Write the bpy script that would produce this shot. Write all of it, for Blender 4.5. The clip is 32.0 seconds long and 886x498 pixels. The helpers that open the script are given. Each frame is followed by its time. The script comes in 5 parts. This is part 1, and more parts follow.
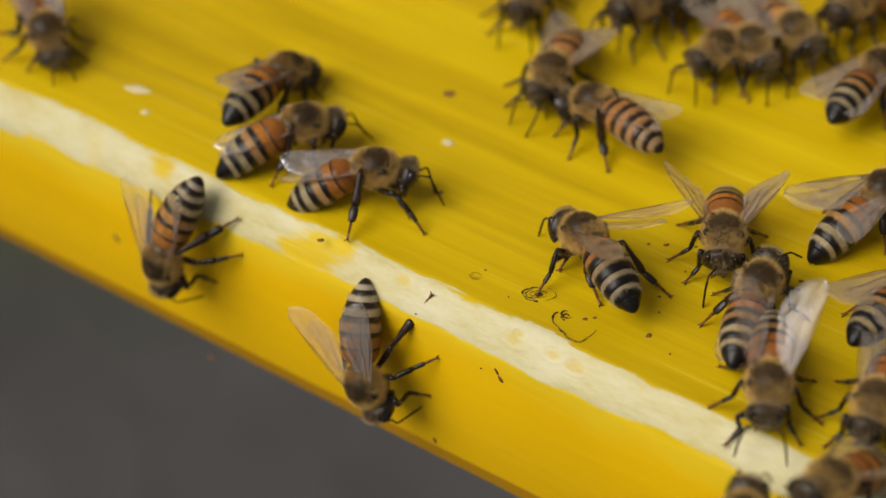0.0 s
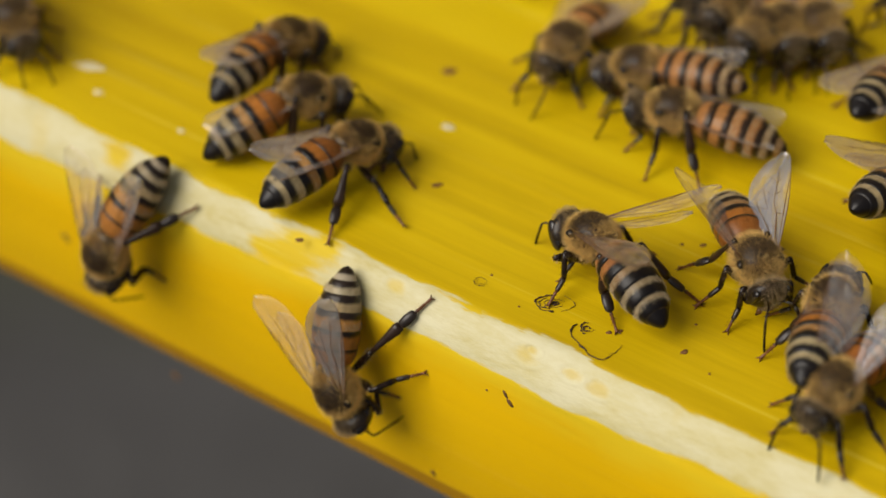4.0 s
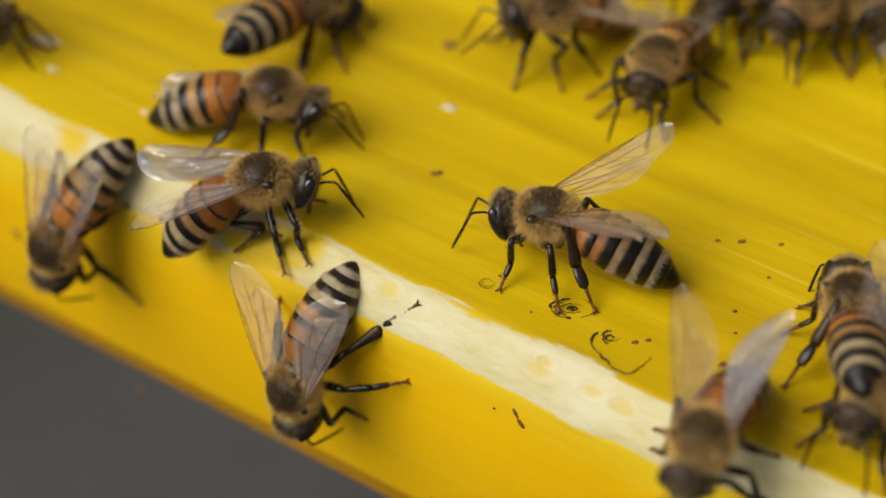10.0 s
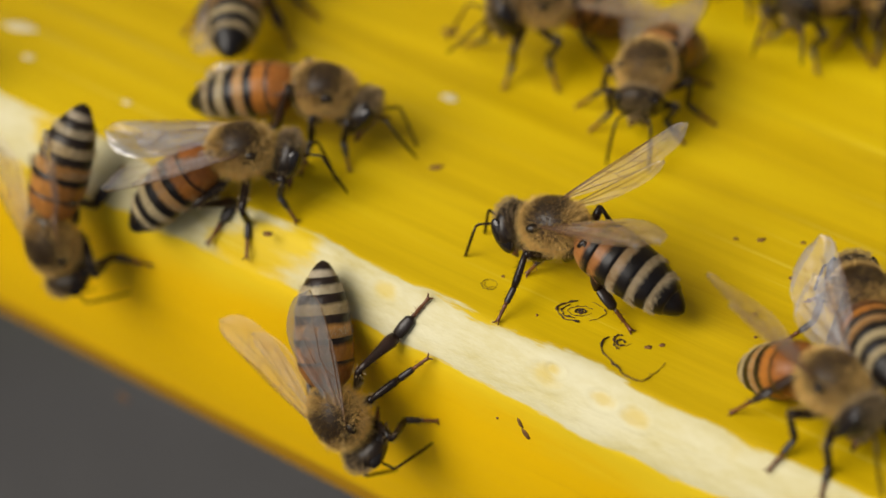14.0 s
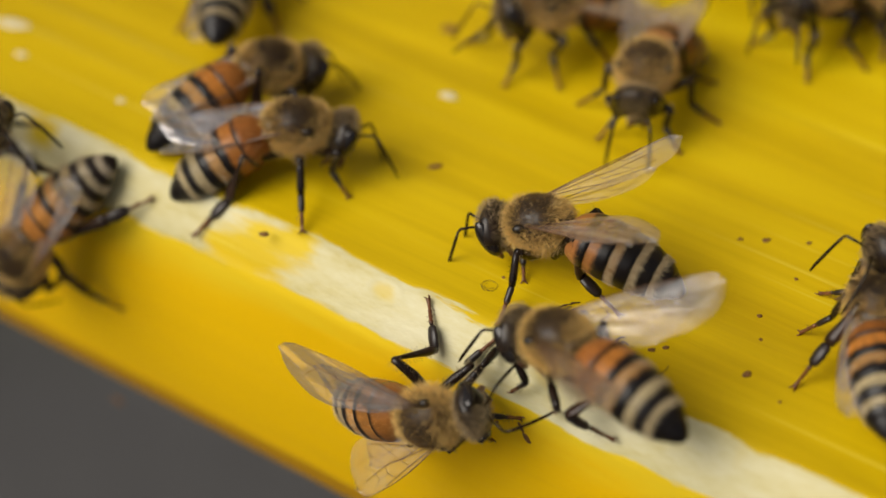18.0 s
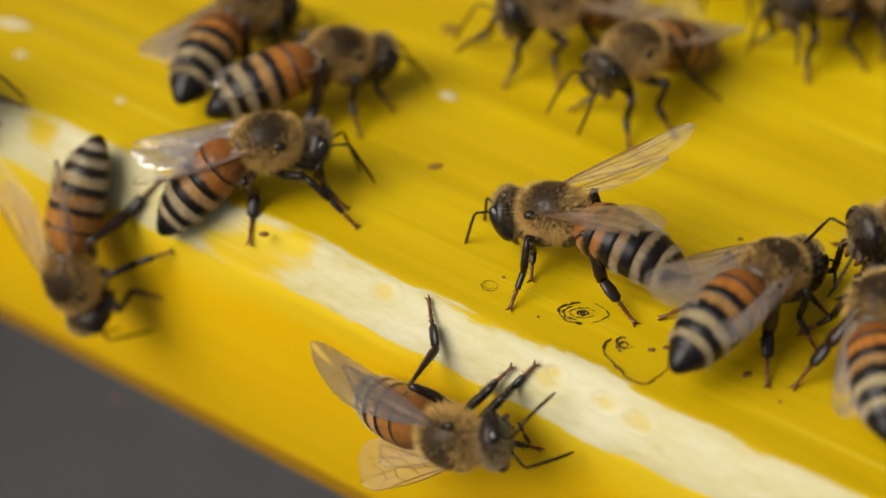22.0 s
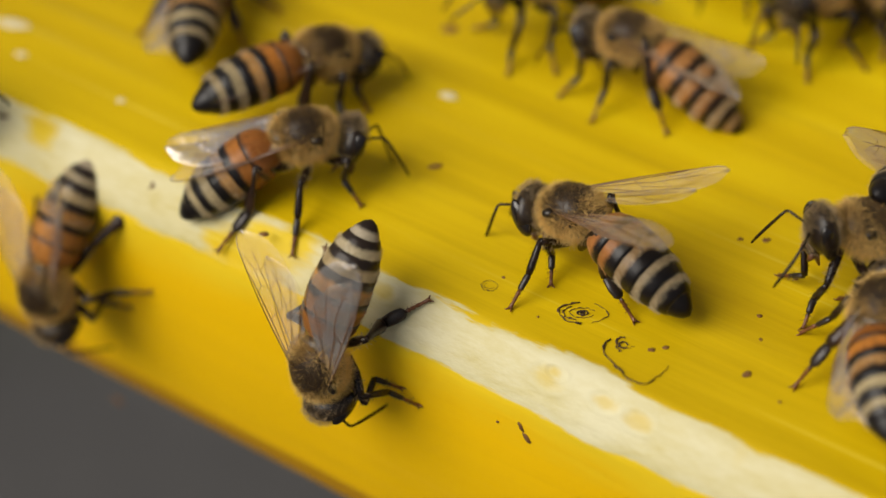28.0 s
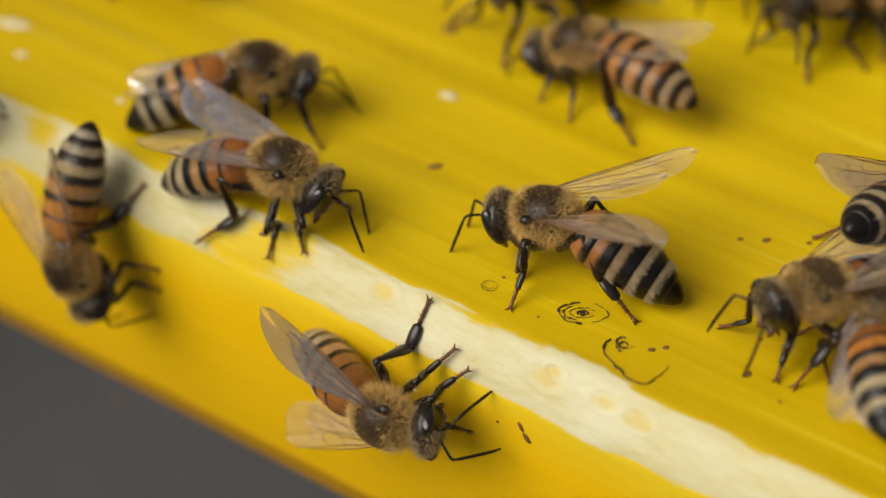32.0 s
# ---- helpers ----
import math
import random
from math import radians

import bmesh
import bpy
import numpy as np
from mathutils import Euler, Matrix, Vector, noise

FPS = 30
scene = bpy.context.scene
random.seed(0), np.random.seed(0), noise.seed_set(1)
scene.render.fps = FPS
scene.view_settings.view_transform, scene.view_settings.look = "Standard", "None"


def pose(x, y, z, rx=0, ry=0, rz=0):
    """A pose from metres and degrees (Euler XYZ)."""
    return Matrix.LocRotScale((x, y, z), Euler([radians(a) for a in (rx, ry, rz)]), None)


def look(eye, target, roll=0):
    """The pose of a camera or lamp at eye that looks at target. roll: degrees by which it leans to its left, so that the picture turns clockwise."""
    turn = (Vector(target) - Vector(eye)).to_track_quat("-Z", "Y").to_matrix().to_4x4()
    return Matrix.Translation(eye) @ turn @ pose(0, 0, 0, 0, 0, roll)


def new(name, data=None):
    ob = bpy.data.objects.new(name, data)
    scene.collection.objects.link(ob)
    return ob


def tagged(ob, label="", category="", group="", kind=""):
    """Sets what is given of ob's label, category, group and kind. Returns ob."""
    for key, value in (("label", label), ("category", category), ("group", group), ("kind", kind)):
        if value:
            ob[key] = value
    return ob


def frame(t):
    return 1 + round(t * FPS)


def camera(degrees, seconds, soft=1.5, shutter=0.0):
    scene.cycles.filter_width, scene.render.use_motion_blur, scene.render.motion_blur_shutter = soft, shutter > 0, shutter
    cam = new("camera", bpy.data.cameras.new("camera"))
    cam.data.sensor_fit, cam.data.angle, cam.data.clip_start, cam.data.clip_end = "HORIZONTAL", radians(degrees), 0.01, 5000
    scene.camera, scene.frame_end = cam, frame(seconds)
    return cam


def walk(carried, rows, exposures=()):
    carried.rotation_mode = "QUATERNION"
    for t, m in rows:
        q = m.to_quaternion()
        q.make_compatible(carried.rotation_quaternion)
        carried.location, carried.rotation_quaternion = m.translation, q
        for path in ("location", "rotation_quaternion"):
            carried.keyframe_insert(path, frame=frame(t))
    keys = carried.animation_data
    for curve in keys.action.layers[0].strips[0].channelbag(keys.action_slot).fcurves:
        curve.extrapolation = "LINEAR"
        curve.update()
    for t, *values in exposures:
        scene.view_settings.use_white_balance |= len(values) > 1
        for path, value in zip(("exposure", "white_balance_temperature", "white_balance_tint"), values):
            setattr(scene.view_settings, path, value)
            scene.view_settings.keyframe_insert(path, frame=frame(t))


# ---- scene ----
# ---- camera ----
cam = camera(22.0, 32.0, soft=1.5, shutter=0.4)
walk(cam, [
    (0, pose(0.084448, -0.120400, 0.135836, 47.903, -0.051, 34.303)),
    (1, pose(0.081640, -0.116278, 0.131245, 47.919, -0.045, 34.294)),
    (2, pose(0.078552, -0.111877, 0.126197, 47.961, -0.024, 34.240)),
    (3, pose(0.075371, -0.107072, 0.121274, 47.899, -0.040, 34.288)),
    (6, pose(0.067384, -0.095390, 0.108055, 47.990, 0.014, 34.233)),
    (9, pose(0.064055, -0.090460, 0.102723, 47.969, 0.000, 34.255)),
    (12, pose(0.061019, -0.085989, 0.097689, 48.007, 0.007, 34.236)),
    (14.5, pose(0.058813, -0.082763, 0.094052, 48.033, -0.006, 34.232)),
    (15.9, pose(0.058153, -0.081709, 0.093063, 48.000, -0.000, 34.238)),
    (32, pose(0.058153, -0.081709, 0.093063, 48.000, -0.000, 34.238)),
], exposures=[(0, -0.16), (3, -0.13), (8, -0.06), (14, -0.03), (32, -0.03)])

# ---- light: soft, slightly hazy daylight from the upper left ----
world = bpy.data.worlds.new("sky")
scene.world = world
world.use_nodes = True
wn, wl = world.node_tree.nodes, world.node_tree.links
sky = wn.new("ShaderNodeTexSky")
sky.sky_type, sky.sun_disc = "NISHITA", False
sky.sun_elevation, sky.sun_rotation = radians(44), radians(215)
sky.air_density, sky.dust_density = 1.0, 4.0
# a thin cloud layer greys the blue
veil = wn.new("ShaderNodeHueSaturation")
veil.inputs["Saturation"].default_value = 0.35
wl.new(sky.outputs[0], veil.inputs["Color"])
wl.new(veil.outputs[0], wn["Background"].inputs[0])
wn["Background"].inputs[1].default_value = 0.062
sun = new("sun", bpy.data.lights.new("sun", "SUN"))
sun.data.energy, sun.data.angle, sun.data.color = 2.68, radians(50), (1.0, 0.93, 0.82)
sun.matrix_world = look((-0.62, -0.90, 1.05), (0, 0, 0))

MM = 0.001
R = random.Random(7)


# ---- materials ----
class Mat:
    """A small helper round one node material."""

    def __init__(self, name):
        self.m = bpy.data.materials.new(name)
        self.m.use_nodes = True
        self.n, self.l = self.m.node_tree.nodes, self.m.node_tree.links
        self.b = self.n["Principled BSDF"]
        self.co = self.n.new("ShaderNodeTexCoord")

    def put(self, **kw):
        for k, v in kw.items():
            self.b.inputs[k.replace("_", " ")].default_value = v
        return self

    def noise(self, scale, detail=3.0, stretch=None, rough=0.55, offset=(0, 0, 0)):
        t = self.n.new("ShaderNodeTexNoise")
        t.inputs["Scale"].default_value, t.inputs["Detail"].default_value = scale, detail
        t.inputs["Roughness"].default_value = rough
        mp = self.n.new("ShaderNodeMapping")
        mp.inputs["Scale"].default_value = stretch or (1, 1, 1)
        mp.inputs["Location"].default_value = offset
        self.l.new(self.co.outputs["Object"], mp.inputs[0])
        self.l.new(mp.outputs[0], t.inputs[0])
        return t.outputs["Fac"]

    def ramp(self, fac, stops):
        r = self.n.new("ShaderNodeValToRGB")
        e = r.color_ramp.elements
        while len(e) < len(stops):
            e.new(0.5)
        for el, (p, c) in zip(e, stops):
            el.position, el.color = p, (*c, 1) if len(c) == 3 else c
        self.l.new(fac, r.inputs[0])
        return r.outputs[0]

    def math(self, op, a, b=None, clamp=False):
        m = self.n.new("ShaderNodeMath")
        m.operation, m.use_clamp = op, clamp
        for i, v in enumerate((a, b)):
            if v is None:
                continue
            if isinstance(v, (int, float)):
                m.inputs[i].default_value = v
            else:
                self.l.new(v, m.inputs[i])
        return m.outputs[0]

    def mix(self, fac, a, b, mode="MIX"):
        m = self.n.new("ShaderNodeMix")
        m.data_type, m.blend_type = "RGBA", mode
        for i, v in ((0, fac), (6, a), (7, b)):
            if isinstance(v, (int, float)):
                m.inputs[i].default_value = v
            elif isinstance(v, tuple):
                m.inputs[i].default_value = (*v, 1)
            else:
                self.l.new(v, m.inputs[i])
        return m.outputs[2]

    def color(self, c):
        if isinstance(c, tuple):
            self.b.inputs["Base Color"].default_value = (*c, 1)
        else:
            self.l.new(c, self.b.inputs["Base Color"])
        return self

    def rough(self, v):
        self.l.new(v, self.b.inputs["Roughness"])
        return self

    def bump(self, h, strength=0.3, distance=0.0002):
        b = self.n.new("ShaderNodeBump")
        b.inputs["Strength"].default_value, b.inputs["Distance"].default_value = strength, distance
        self.l.new(h, b.inputs["Height"])
        self.l.new(b.outputs[0], self.b.inputs["Normal"])
        return self

    def axis(self, i):
        s = self.n.new("ShaderNodeSeparateXYZ")
        self.l.new(self.co.outputs["Object"], s.inputs[0])
        return s.outputs[i]

    def span(self, v, a, b, c=0.0, d=1.0, smooth=True):
        m = self.n.new("ShaderNodeMapRange")
        m.interpolation_type = "SMOOTHSTEP" if smooth else "LINEAR"
        self.l.new(v, m.inputs[0])
        for i, x in enumerate((a, b, c, d)):
            m.inputs[1 + i].default_value = x
        return m.outputs[0]

    def random(self):
        return self.n.new("ShaderNodeObjectInfo").outputs["Random"]


# spots of yellow left in the worn edge: place along it, place across it, radius (mm)
PAINT_LEFT = ((-1.3, -0.71, 0.75), (10.6, -1.06, 0.90), (14.4, -0.99, 0.70), (16.8, -1.10, 0.75), (-28.3, -0.80, 1.00), (-10.2, -1.68, 2.30), (-12.5, -2.00, 1.20), (-10.3, -0.86, 1.00), (-28.8, -0.78, 1.20), (-8.2, -0.50, 1.00), (11.0, -0.74, 0.50))


def board_paint():
    """Yellow paint brushed along the board; the rounded edge is worn to a cream undercoat."""
    k = Mat("yellow_board_paint")
    y, z = k.axis(1), k.axis(2)
    grain = k.noise(230, 6, (0.05, 1, 1), 0.62)
    fine = k.noise(900, 4, (0.08, 1, 1), 0.6, (3, 1, 0))
    cloud = k.noise(45, 4, (0.45, 1, 1), 0.55, (9, 4, 0))
    tone = k.ramp(k.math("ADD", k.math("MULTIPLY", grain, 0.65), k.math("MULTIPLY", cloud, 0.35)),
                  [(0.36, (0.50, 0.325, 0.001)), (0.5, (0.675, 0.460, 0.002)), (0.64, (0.79, 0.575, 0.004))])
    # grazing dirt in the grain
    dirt = k.ramp(k.noise(210, 7, (0.035, 1, 1), 0.7, (1, 7, 0)), [(0.57, (0, 0, 0)), (0.74, (1, 1, 1))])
    tone = k.mix(k.math("MULTIPLY", dirt, 0.5), tone, (0.33, 0.19, 0.012))
    # fine pale scratches along the board
    scratch = k.ramp(k.noise(1500, 3, (0.012, 1, 1), 0.5, (8, 2, 6)), [(0.63, (0, 0, 0)), (0.70, (1, 1, 1))])
    tone = k.mix(k.math("MULTIPLY", scratch, 0.35), tone, (0.84, 0.70, 0.10))
    # worn edge: distance across the rounding, made uneven
    d = k.math("ADD", y, z)
    wob = k.math("MULTIPLY", k.math("SUBTRACT", k.noise(190, 5, (0.35, 1, 1), 0.6, (5, 5, 2)), 0.5), 0.0042)
    wob2 = k.math("MULTIPLY", k.math("SUBTRACT", k.noise(900, 5, (0.12, 1, 1), 0.7, (2, 8, 1)), 0.5), 0.0022)
    e = k.math("ADD", k.math("ADD", d, wob), wob2)
    worn = k.math("MULTIPLY", k.span(e, -0.00545, -0.00505), k.span(e, 0.00012, -0.00018))
    patch = k.ramp(k.noise(75, 3, (1, 0.4, 0.4), 0.5, (3.3, 0.4, 0)), [(0.30, (0, 0, 0)), (0.38, (1, 1, 1))])
    worn = k.math("MULTIPLY", worn, patch)
    pits = None
    streak = k.noise(420, 6, (0.16, 1, 1), 0.68, (4, 3, 8))
    blot = k.noise(620, 4, (0.6, 1, 1), 0.6, (7, 3, 3))
    for x, yy, r in PAINT_LEFT:
        dv = k.n.new("ShaderNodeVectorMath")
        dv.operation = "DISTANCE"
        dv.inputs[1].default_value = (x * MM, yy * MM, yy * MM)
        sh = k.n.new("ShaderNodeVectorMath")
        sh.operation = "MULTIPLY"
        sh.inputs[1].default_value = (0.62, 1, 1)
        k.l.new(k.co.outputs["Object"], sh.inputs[0])
        dv.inputs[1].default_value = (x * 0.62 * MM, yy * MM, yy * MM)
        k.l.new(sh.outputs[0], dv.inputs[0])
        rr = k.math("ADD", dv.outputs["Value"], k.math("MULTIPLY", k.math("SUBTRACT", blot if r < 1 else streak, 0.5), (1.5 if r < 1 else 2.4) * r * MM))
        worn = k.math("MULTIPLY", worn, k.span(rr, r * (0.25 if r < 1 else 0.45) * MM, r * MM * (0.95 if r < 1 else 1.2), 0.5 if r < 1 else 0.0, 1.0))
        if r < 1:
            # a shallow dent with a raised rim
            dent = k.math("SUBTRACT", k.span(dv.outputs["Value"], r * 0.5 * MM, r * MM), k.math("MULTIPLY", k.span(dv.outputs["Value"], r * MM, r * 1.35 * MM), 0.35))
            pits = dent if pits is None else k.math("ADD", pits, dent)
    cream = k.ramp(k.noise(330, 6, (0.35, 1, 1), 0.68, (0, 2, 5)), [(0.34, (0.58, 0.48, 0.17)), (0.46, (0.66, 0.585, 0.30)), (0.62, (0.73, 0.675, 0.43))])
    # the front is painted a warmer shade; the paint thins out towards the worn edge
    front = k.span(y, -0.0018, -0.0026)
    # its colour is also brightened to make up for weak light on the front
    tone = k.mix(k.math("MULTIPLY", front, 0.82), tone, (0.95, 0.555, 0.001))
    thin = k.math("MULTIPLY", k.span(k.math("ADD", e, k.math("MULTIPLY", wob, 0.8)), -0.0095, -0.0054), 0.65)
    tone = k.mix(k.math("MULTIPLY", thin, front), tone, (0.86, 0.66, 0.03))
    # the lower lip faces down; its shade is put in as a browner colour
    lip = k.span(k.math("ADD", z, k.math("MULTIPLY", wob2, 0.25)), -0.0175, -0.0180)
    tone = k.mix(k.math("MULTIPLY", lip, 0.85), tone, (0.50, 0.235, 0.006))
    k.color(k.mix(worn, tone, cream))
    k.rough(k.span(grain, 0.3, 0.8, 0.36, 0.55, False))
    k.put(Specular_IOR_Level=0.2)
    k.bump(k.math("ADD", k.math("ADD", k.math("MULTIPLY", grain, 0.7), k.math("MULTIPLY", fine, 0.25)), k.math("ADD", k.math("MULTIPLY", pits, 0.35), k.math("MULTIPLY", worn, k.math("SUBTRACT", k.math("MULTIPLY", k.noise(480, 5, (0.6, 1, 1), 0.65, (6, 1, 2)), 0.9), 0.43)))), 0.5, 0.00035)
    return k.m


def far_ground():
    k = Mat("grey_gravelly_ground")
    big = k.noise(5, 5)
    k.color(k.mix(k.ramp(k.noise(2.1, 4, None, 0.5, (4, 2, 0)), [(0.52, (0, 0, 0)), (0.62, (1, 1, 1))]),
                  k.ramp(big, [(0.3, (0.048, 0.046, 0.045)), (0.7, (0.100, 0.096, 0.095))]), (0.055, 0.058, 0.035)))
    k.put(Roughness=0.95).bump(k.noise(60, 6), 0.6, 0.01)
    return k.m


def plain(name, color, rough, dark=None, scale=900.0, spec=0.5, bump=0.2, var=0.35):
    k = Mat(name)
    dark = dark or tuple(c * (1 - var) for c in color)
    n = k.noise(scale, 4)
    k.color(k.ramp(n, [(0.3, dark), (0.7, color)])).put(Roughness=rough, Specular_IOR_Level=spec)
    k.bump(n, bump, 0.00006)
    return k.m


def tergite(name, front, band, x_in, x_out, share):
    """One ring of the abdomen: a coloured front and a dark hind band with an uneven border (x runs back from the waist)."""
    k = Mat(name)
    v = k.span(k.math("MULTIPLY", k.axis(0), -1), x_in * MM, x_out * MM, 0, 1, False)
    v = k.math("ADD", v, k.math("MULTIPLY", k.math("SUBTRACT", k.noise(1300, 4, (0.5, 1, 1), 0.65), 0.5), 0.26))
    side = k.ramp(k.noise(2600, 2, (0.3, 1, 1)), [(0.35, (0.82, 0.82, 0.82)), (0.65, (1.1, 1.1, 1.1))])
    c = k.ramp(v, [(0.0, front), (share, front), (min(share + 0.17, 0.98), band), (1.0, band)])
    # bees differ: some are paler, some browner
    c = k.mix(1.0, c, k.ramp(k.random(), [(0.0, (0.72, 0.66, 0.62)), (1.0, (1.08, 1.04, 1.0))]), "MULTIPLY")
    k.color(k.mix(1.0, c, side, "MULTIPLY")).put(Roughness=0.32, Specular_IOR_Level=0.32)
    k.bump(k.noise(2600, 4, (0.35, 1, 1)), 0.55, 0.00006)
    return k.m


def hairs(name, a, b, rough=0.6):
    k = Mat(name)
    g = k.n.new("ShaderNodeNewGeometry")
    k.color(k.ramp(g.outputs["Random Per Island"], [(0.0, a), (1.0, b)])).put(Roughness=rough, Specular_IOR_Level=0.3)
    k.b.inputs["Sheen Weight"].default_value = 0.08
    return k.m


def membrane():
    """Clear, faintly amber wing skin with a silky sheen."""
    k = Mat("clear_wing_membrane")
    n = k.noise(420, 3)
    out = k.n["Material Output"]
    tr = k.n.new("ShaderNodeBsdfTransparent")
    tr.inputs[0].default_value = (0.98, 0.95, 0.89, 1)
    k.color((0.88, 0.85, 0.84)).put(Roughness=0.25, Specular_IOR_Level=0.6)
    ripple = k.math("ADD", k.noise(520, 4, (1, 2.2, 1)), k.math("MULTIPLY", k.noise(1700, 3, (0.5, 2, 1), 0.6, (2, 3, 4)), 0.4))
    k.bump(ripple, 0.7, 0.00016)
    gl = k.n.new("ShaderNodeBsdfGlossy")
    gl.inputs["Color"].default_value, gl.inputs["Roughness"].default_value = (0.99, 0.95, 0.95, 1), 0.22
    k.l.new(k.b.inputs["Normal"].links[0].from_socket, gl.inputs["Normal"])
    skin = k.n.new("ShaderNodeMixShader")
    k.l.new(k.math("MULTIPLY", n, 0.26), skin.inputs[0])
    k.l.new(tr.outputs[0], skin.inputs[1])
    k.l.new(k.b.outputs[0], skin.inputs[2])
    fr = k.n.new("ShaderNodeFresnel")
    fr.inputs["IOR"].default_value = 1.56
    mx = k.n.new("ShaderNodeMixShader")
    k.l.new(k.math("MINIMUM", k.math("ADD", k.math("MULTIPLY", fr.outputs[0], 0.9), 0.0), 0.55), mx.inputs[0])
    k.l.new(skin.outputs[0], mx.inputs[1])
    k.l.new(gl.outputs[0], mx.inputs[2])
    k.l.new(mx.outputs[0], out.inputs[0])
    return k.m


def compound_eye():
    k = Mat("glossy_black_compound_eye")
    v = k.n.new("ShaderNodeTexVoronoi")
    v.inputs["Scale"].default_value = 14000
    k.l.new(k.co.outputs["Object"], v.inputs[0])
    k.color((0.014, 0.010, 0.008)).put(Roughness=0.14, Specular_IOR_Level=0.6).bump(v.outputs[0], 0.15, 0.00002)
    return k.m


def foot_skin(name, a, b):
    """Dark first segment, reddish-brown toes further out."""
    k = Mat(name)
    g = k.ramp(k.span(k.axis(0), a * MM, b * MM), [(0.0, (0.026, 0.017, 0.013)), (1.0, (0.20, 0.072, 0.026))])
    k.color(k.mix(1.0, g, k.ramp(k.noise(1500, 4), [(0.3, (0.5, 0.5, 0.5)), (0.7, (1.1, 1.1, 1.1))]), "MULTIPLY")).put(Roughness=0.34)
    return k.m


ORANGE, CREAM, BLACK = (0.48, 0.185, 0.030), (0.44, 0.365, 0.205), (0.010, 0.008, 0.008)
M_BOARD, M_GROUND = board_paint(), far_ground()
M_CHITIN = plain("dark_brown_chitin", (0.026, 0.016, 0.010), 0.28, (0.007, 0.005, 0.004), 900, 0.35)
M_LEG = plain("black_brown_leg_chitin", (0.026, 0.014, 0.008), 0.27, (0.006, 0.004, 0.003), 1500, 0.35)
M_SHIN = plain("red_brown_shin_chitin", (0.042, 0.020, 0.011), 0.28, (0.010, 0.006, 0.004), 700, 0.4)
M_FOOT = plain("reddish_brown_mouth_chitin", (0.17, 0.062, 0.024), 0.4, (0.05, 0.02, 0.012), 1500)
M_TOES = foot_skin("black_foot_with_reddish_toes", 0.85, 1.2)
M_HIND_TOES = foot_skin("black_hind_foot_with_reddish_toes", 1.35, 1.7)
M_THORAX = plain("brown_thorax_skin", (0.060, 0.036, 0.018), 0.38, (0.022, 0.015, 0.009))
M_FUR = hairs("tan_thorax_hair", (0.44, 0.26, 0.06), (1.0, 0.69, 0.235))
M_FACE = hairs("grey_brown_face_hair", (0.22, 0.14, 0.06), (0.62, 0.46, 0.24))
M_NAP = hairs("dark_brown_back_hair", (0.04, 0.022, 0.008), (0.24, 0.135, 0.04))
M_PALE = hairs("pale_abdomen_hair", (0.36, 0.27, 0.14), (0.62, 0.52, 0.34))
M_GOLD = hairs("golden_abdomen_down", (0.30, 0.14, 0.03), (0.55, 0.30, 0.09))
M_EYE = compound_eye()
M_WING = membrane()
M_VEIN = plain("brown_wing_vein", (0.22, 0.10, 0.035), 0.4, (0.10, 0.045, 0.02), 1200)
M_DEBRIS = plain("dark_dry_debris", (0.11, 0.050, 0.016), 0.6, (0.02, 0.012, 0.006), 2500)
M_CRUMB = plain("brown_crumb", (0.30, 0.14, 0.03), 0.75, (0.12, 0.05, 0.015), 2500)
M_WAX = plain("pale_wax_smear", (0.86, 0.80, 0.58), 0.5, (0.70, 0.58, 0.28), 1500)
M_WOOD = plain("weathered_wood", (0.36, 0.28, 0.17), 0.8, (0.20, 0.15, 0.09), 120)
M_SPLASH = plain("yellow_paint_bead", (0.74, 0.50, 0.05), 0.35, (0.55, 0.33, 0.02), 800)


# ---- mesh helpers (all shapes in millimetres) ----
def mesh(name, verts, faces, mat, smooth=True):
    me = bpy.data.meshes.new(name)
    me.from_pydata([tuple(c * MM for c in v) for v in verts], [], faces)
    me.materials.append(mat)
    if smooth:
        me.polygons.foreach_set("use_smooth", [True] * len(me.polygons))
    me.update()
    return me


def part(name, me, parent, m=None, label=""):
    ob = new(name, me)
    ob.parent = parent
    if m is not None:
        ob.matrix_basis = m
    return tagged(ob, label)


def at(x, y, z, rx=0, ry=0, rz=0):
    return pose(x * MM, y * MM, z * MM, rx, ry, rz)


def rings(sections, n=16, caps=True):
    """A skin through sections (centre, side vector, up vector) with n points each."""
    v, fc = [], []
    for c, a, b in sections:
        for i in range(n):
            w = 2 * math.pi * i / n
            v.append(tuple(Vector(c) + Vector(a) * math.cos(w) + Vector(b) * math.sin(w)))
    for s in range(len(sections) - 1):
        for i in range(n):
            j = (i + 1) % n
            fc.append((s * n + i, s * n + j, (s + 1) * n + j, (s + 1) * n + i))
    if caps:
        fc.append(tuple(range(n))[::-1])
        fc.append(tuple(range((len(sections) - 1) * n, len(sections) * n)))
    return v, fc


def tube(points, radii, n=8, flat=1.0):
    """A tapering tube along points; flat squeezes it across its z axis."""
    sec = []
    for i, p in enumerate(points):
        p = Vector(p)
        d = (Vector(points[min(i + 1, len(points) - 1)]) - Vector(points[max(i - 1, 0)])).normalized()
        up = Vector((0, 0, 1)) if abs(d.z) < 0.9 else Vector((1, 0, 0))
        a = d.cross(up).normalized()
        b = a.cross(d).normalized()
        sec.append((p, a * radii[i], b * radii[i] * flat))
    return rings(sec, n)


def join(*shapes):
    v, fc = [], []
    for a, b in shapes:
        o = len(v)
        v += a
        fc += [tuple(i + o for i in q) for q in b]
    return v, fc


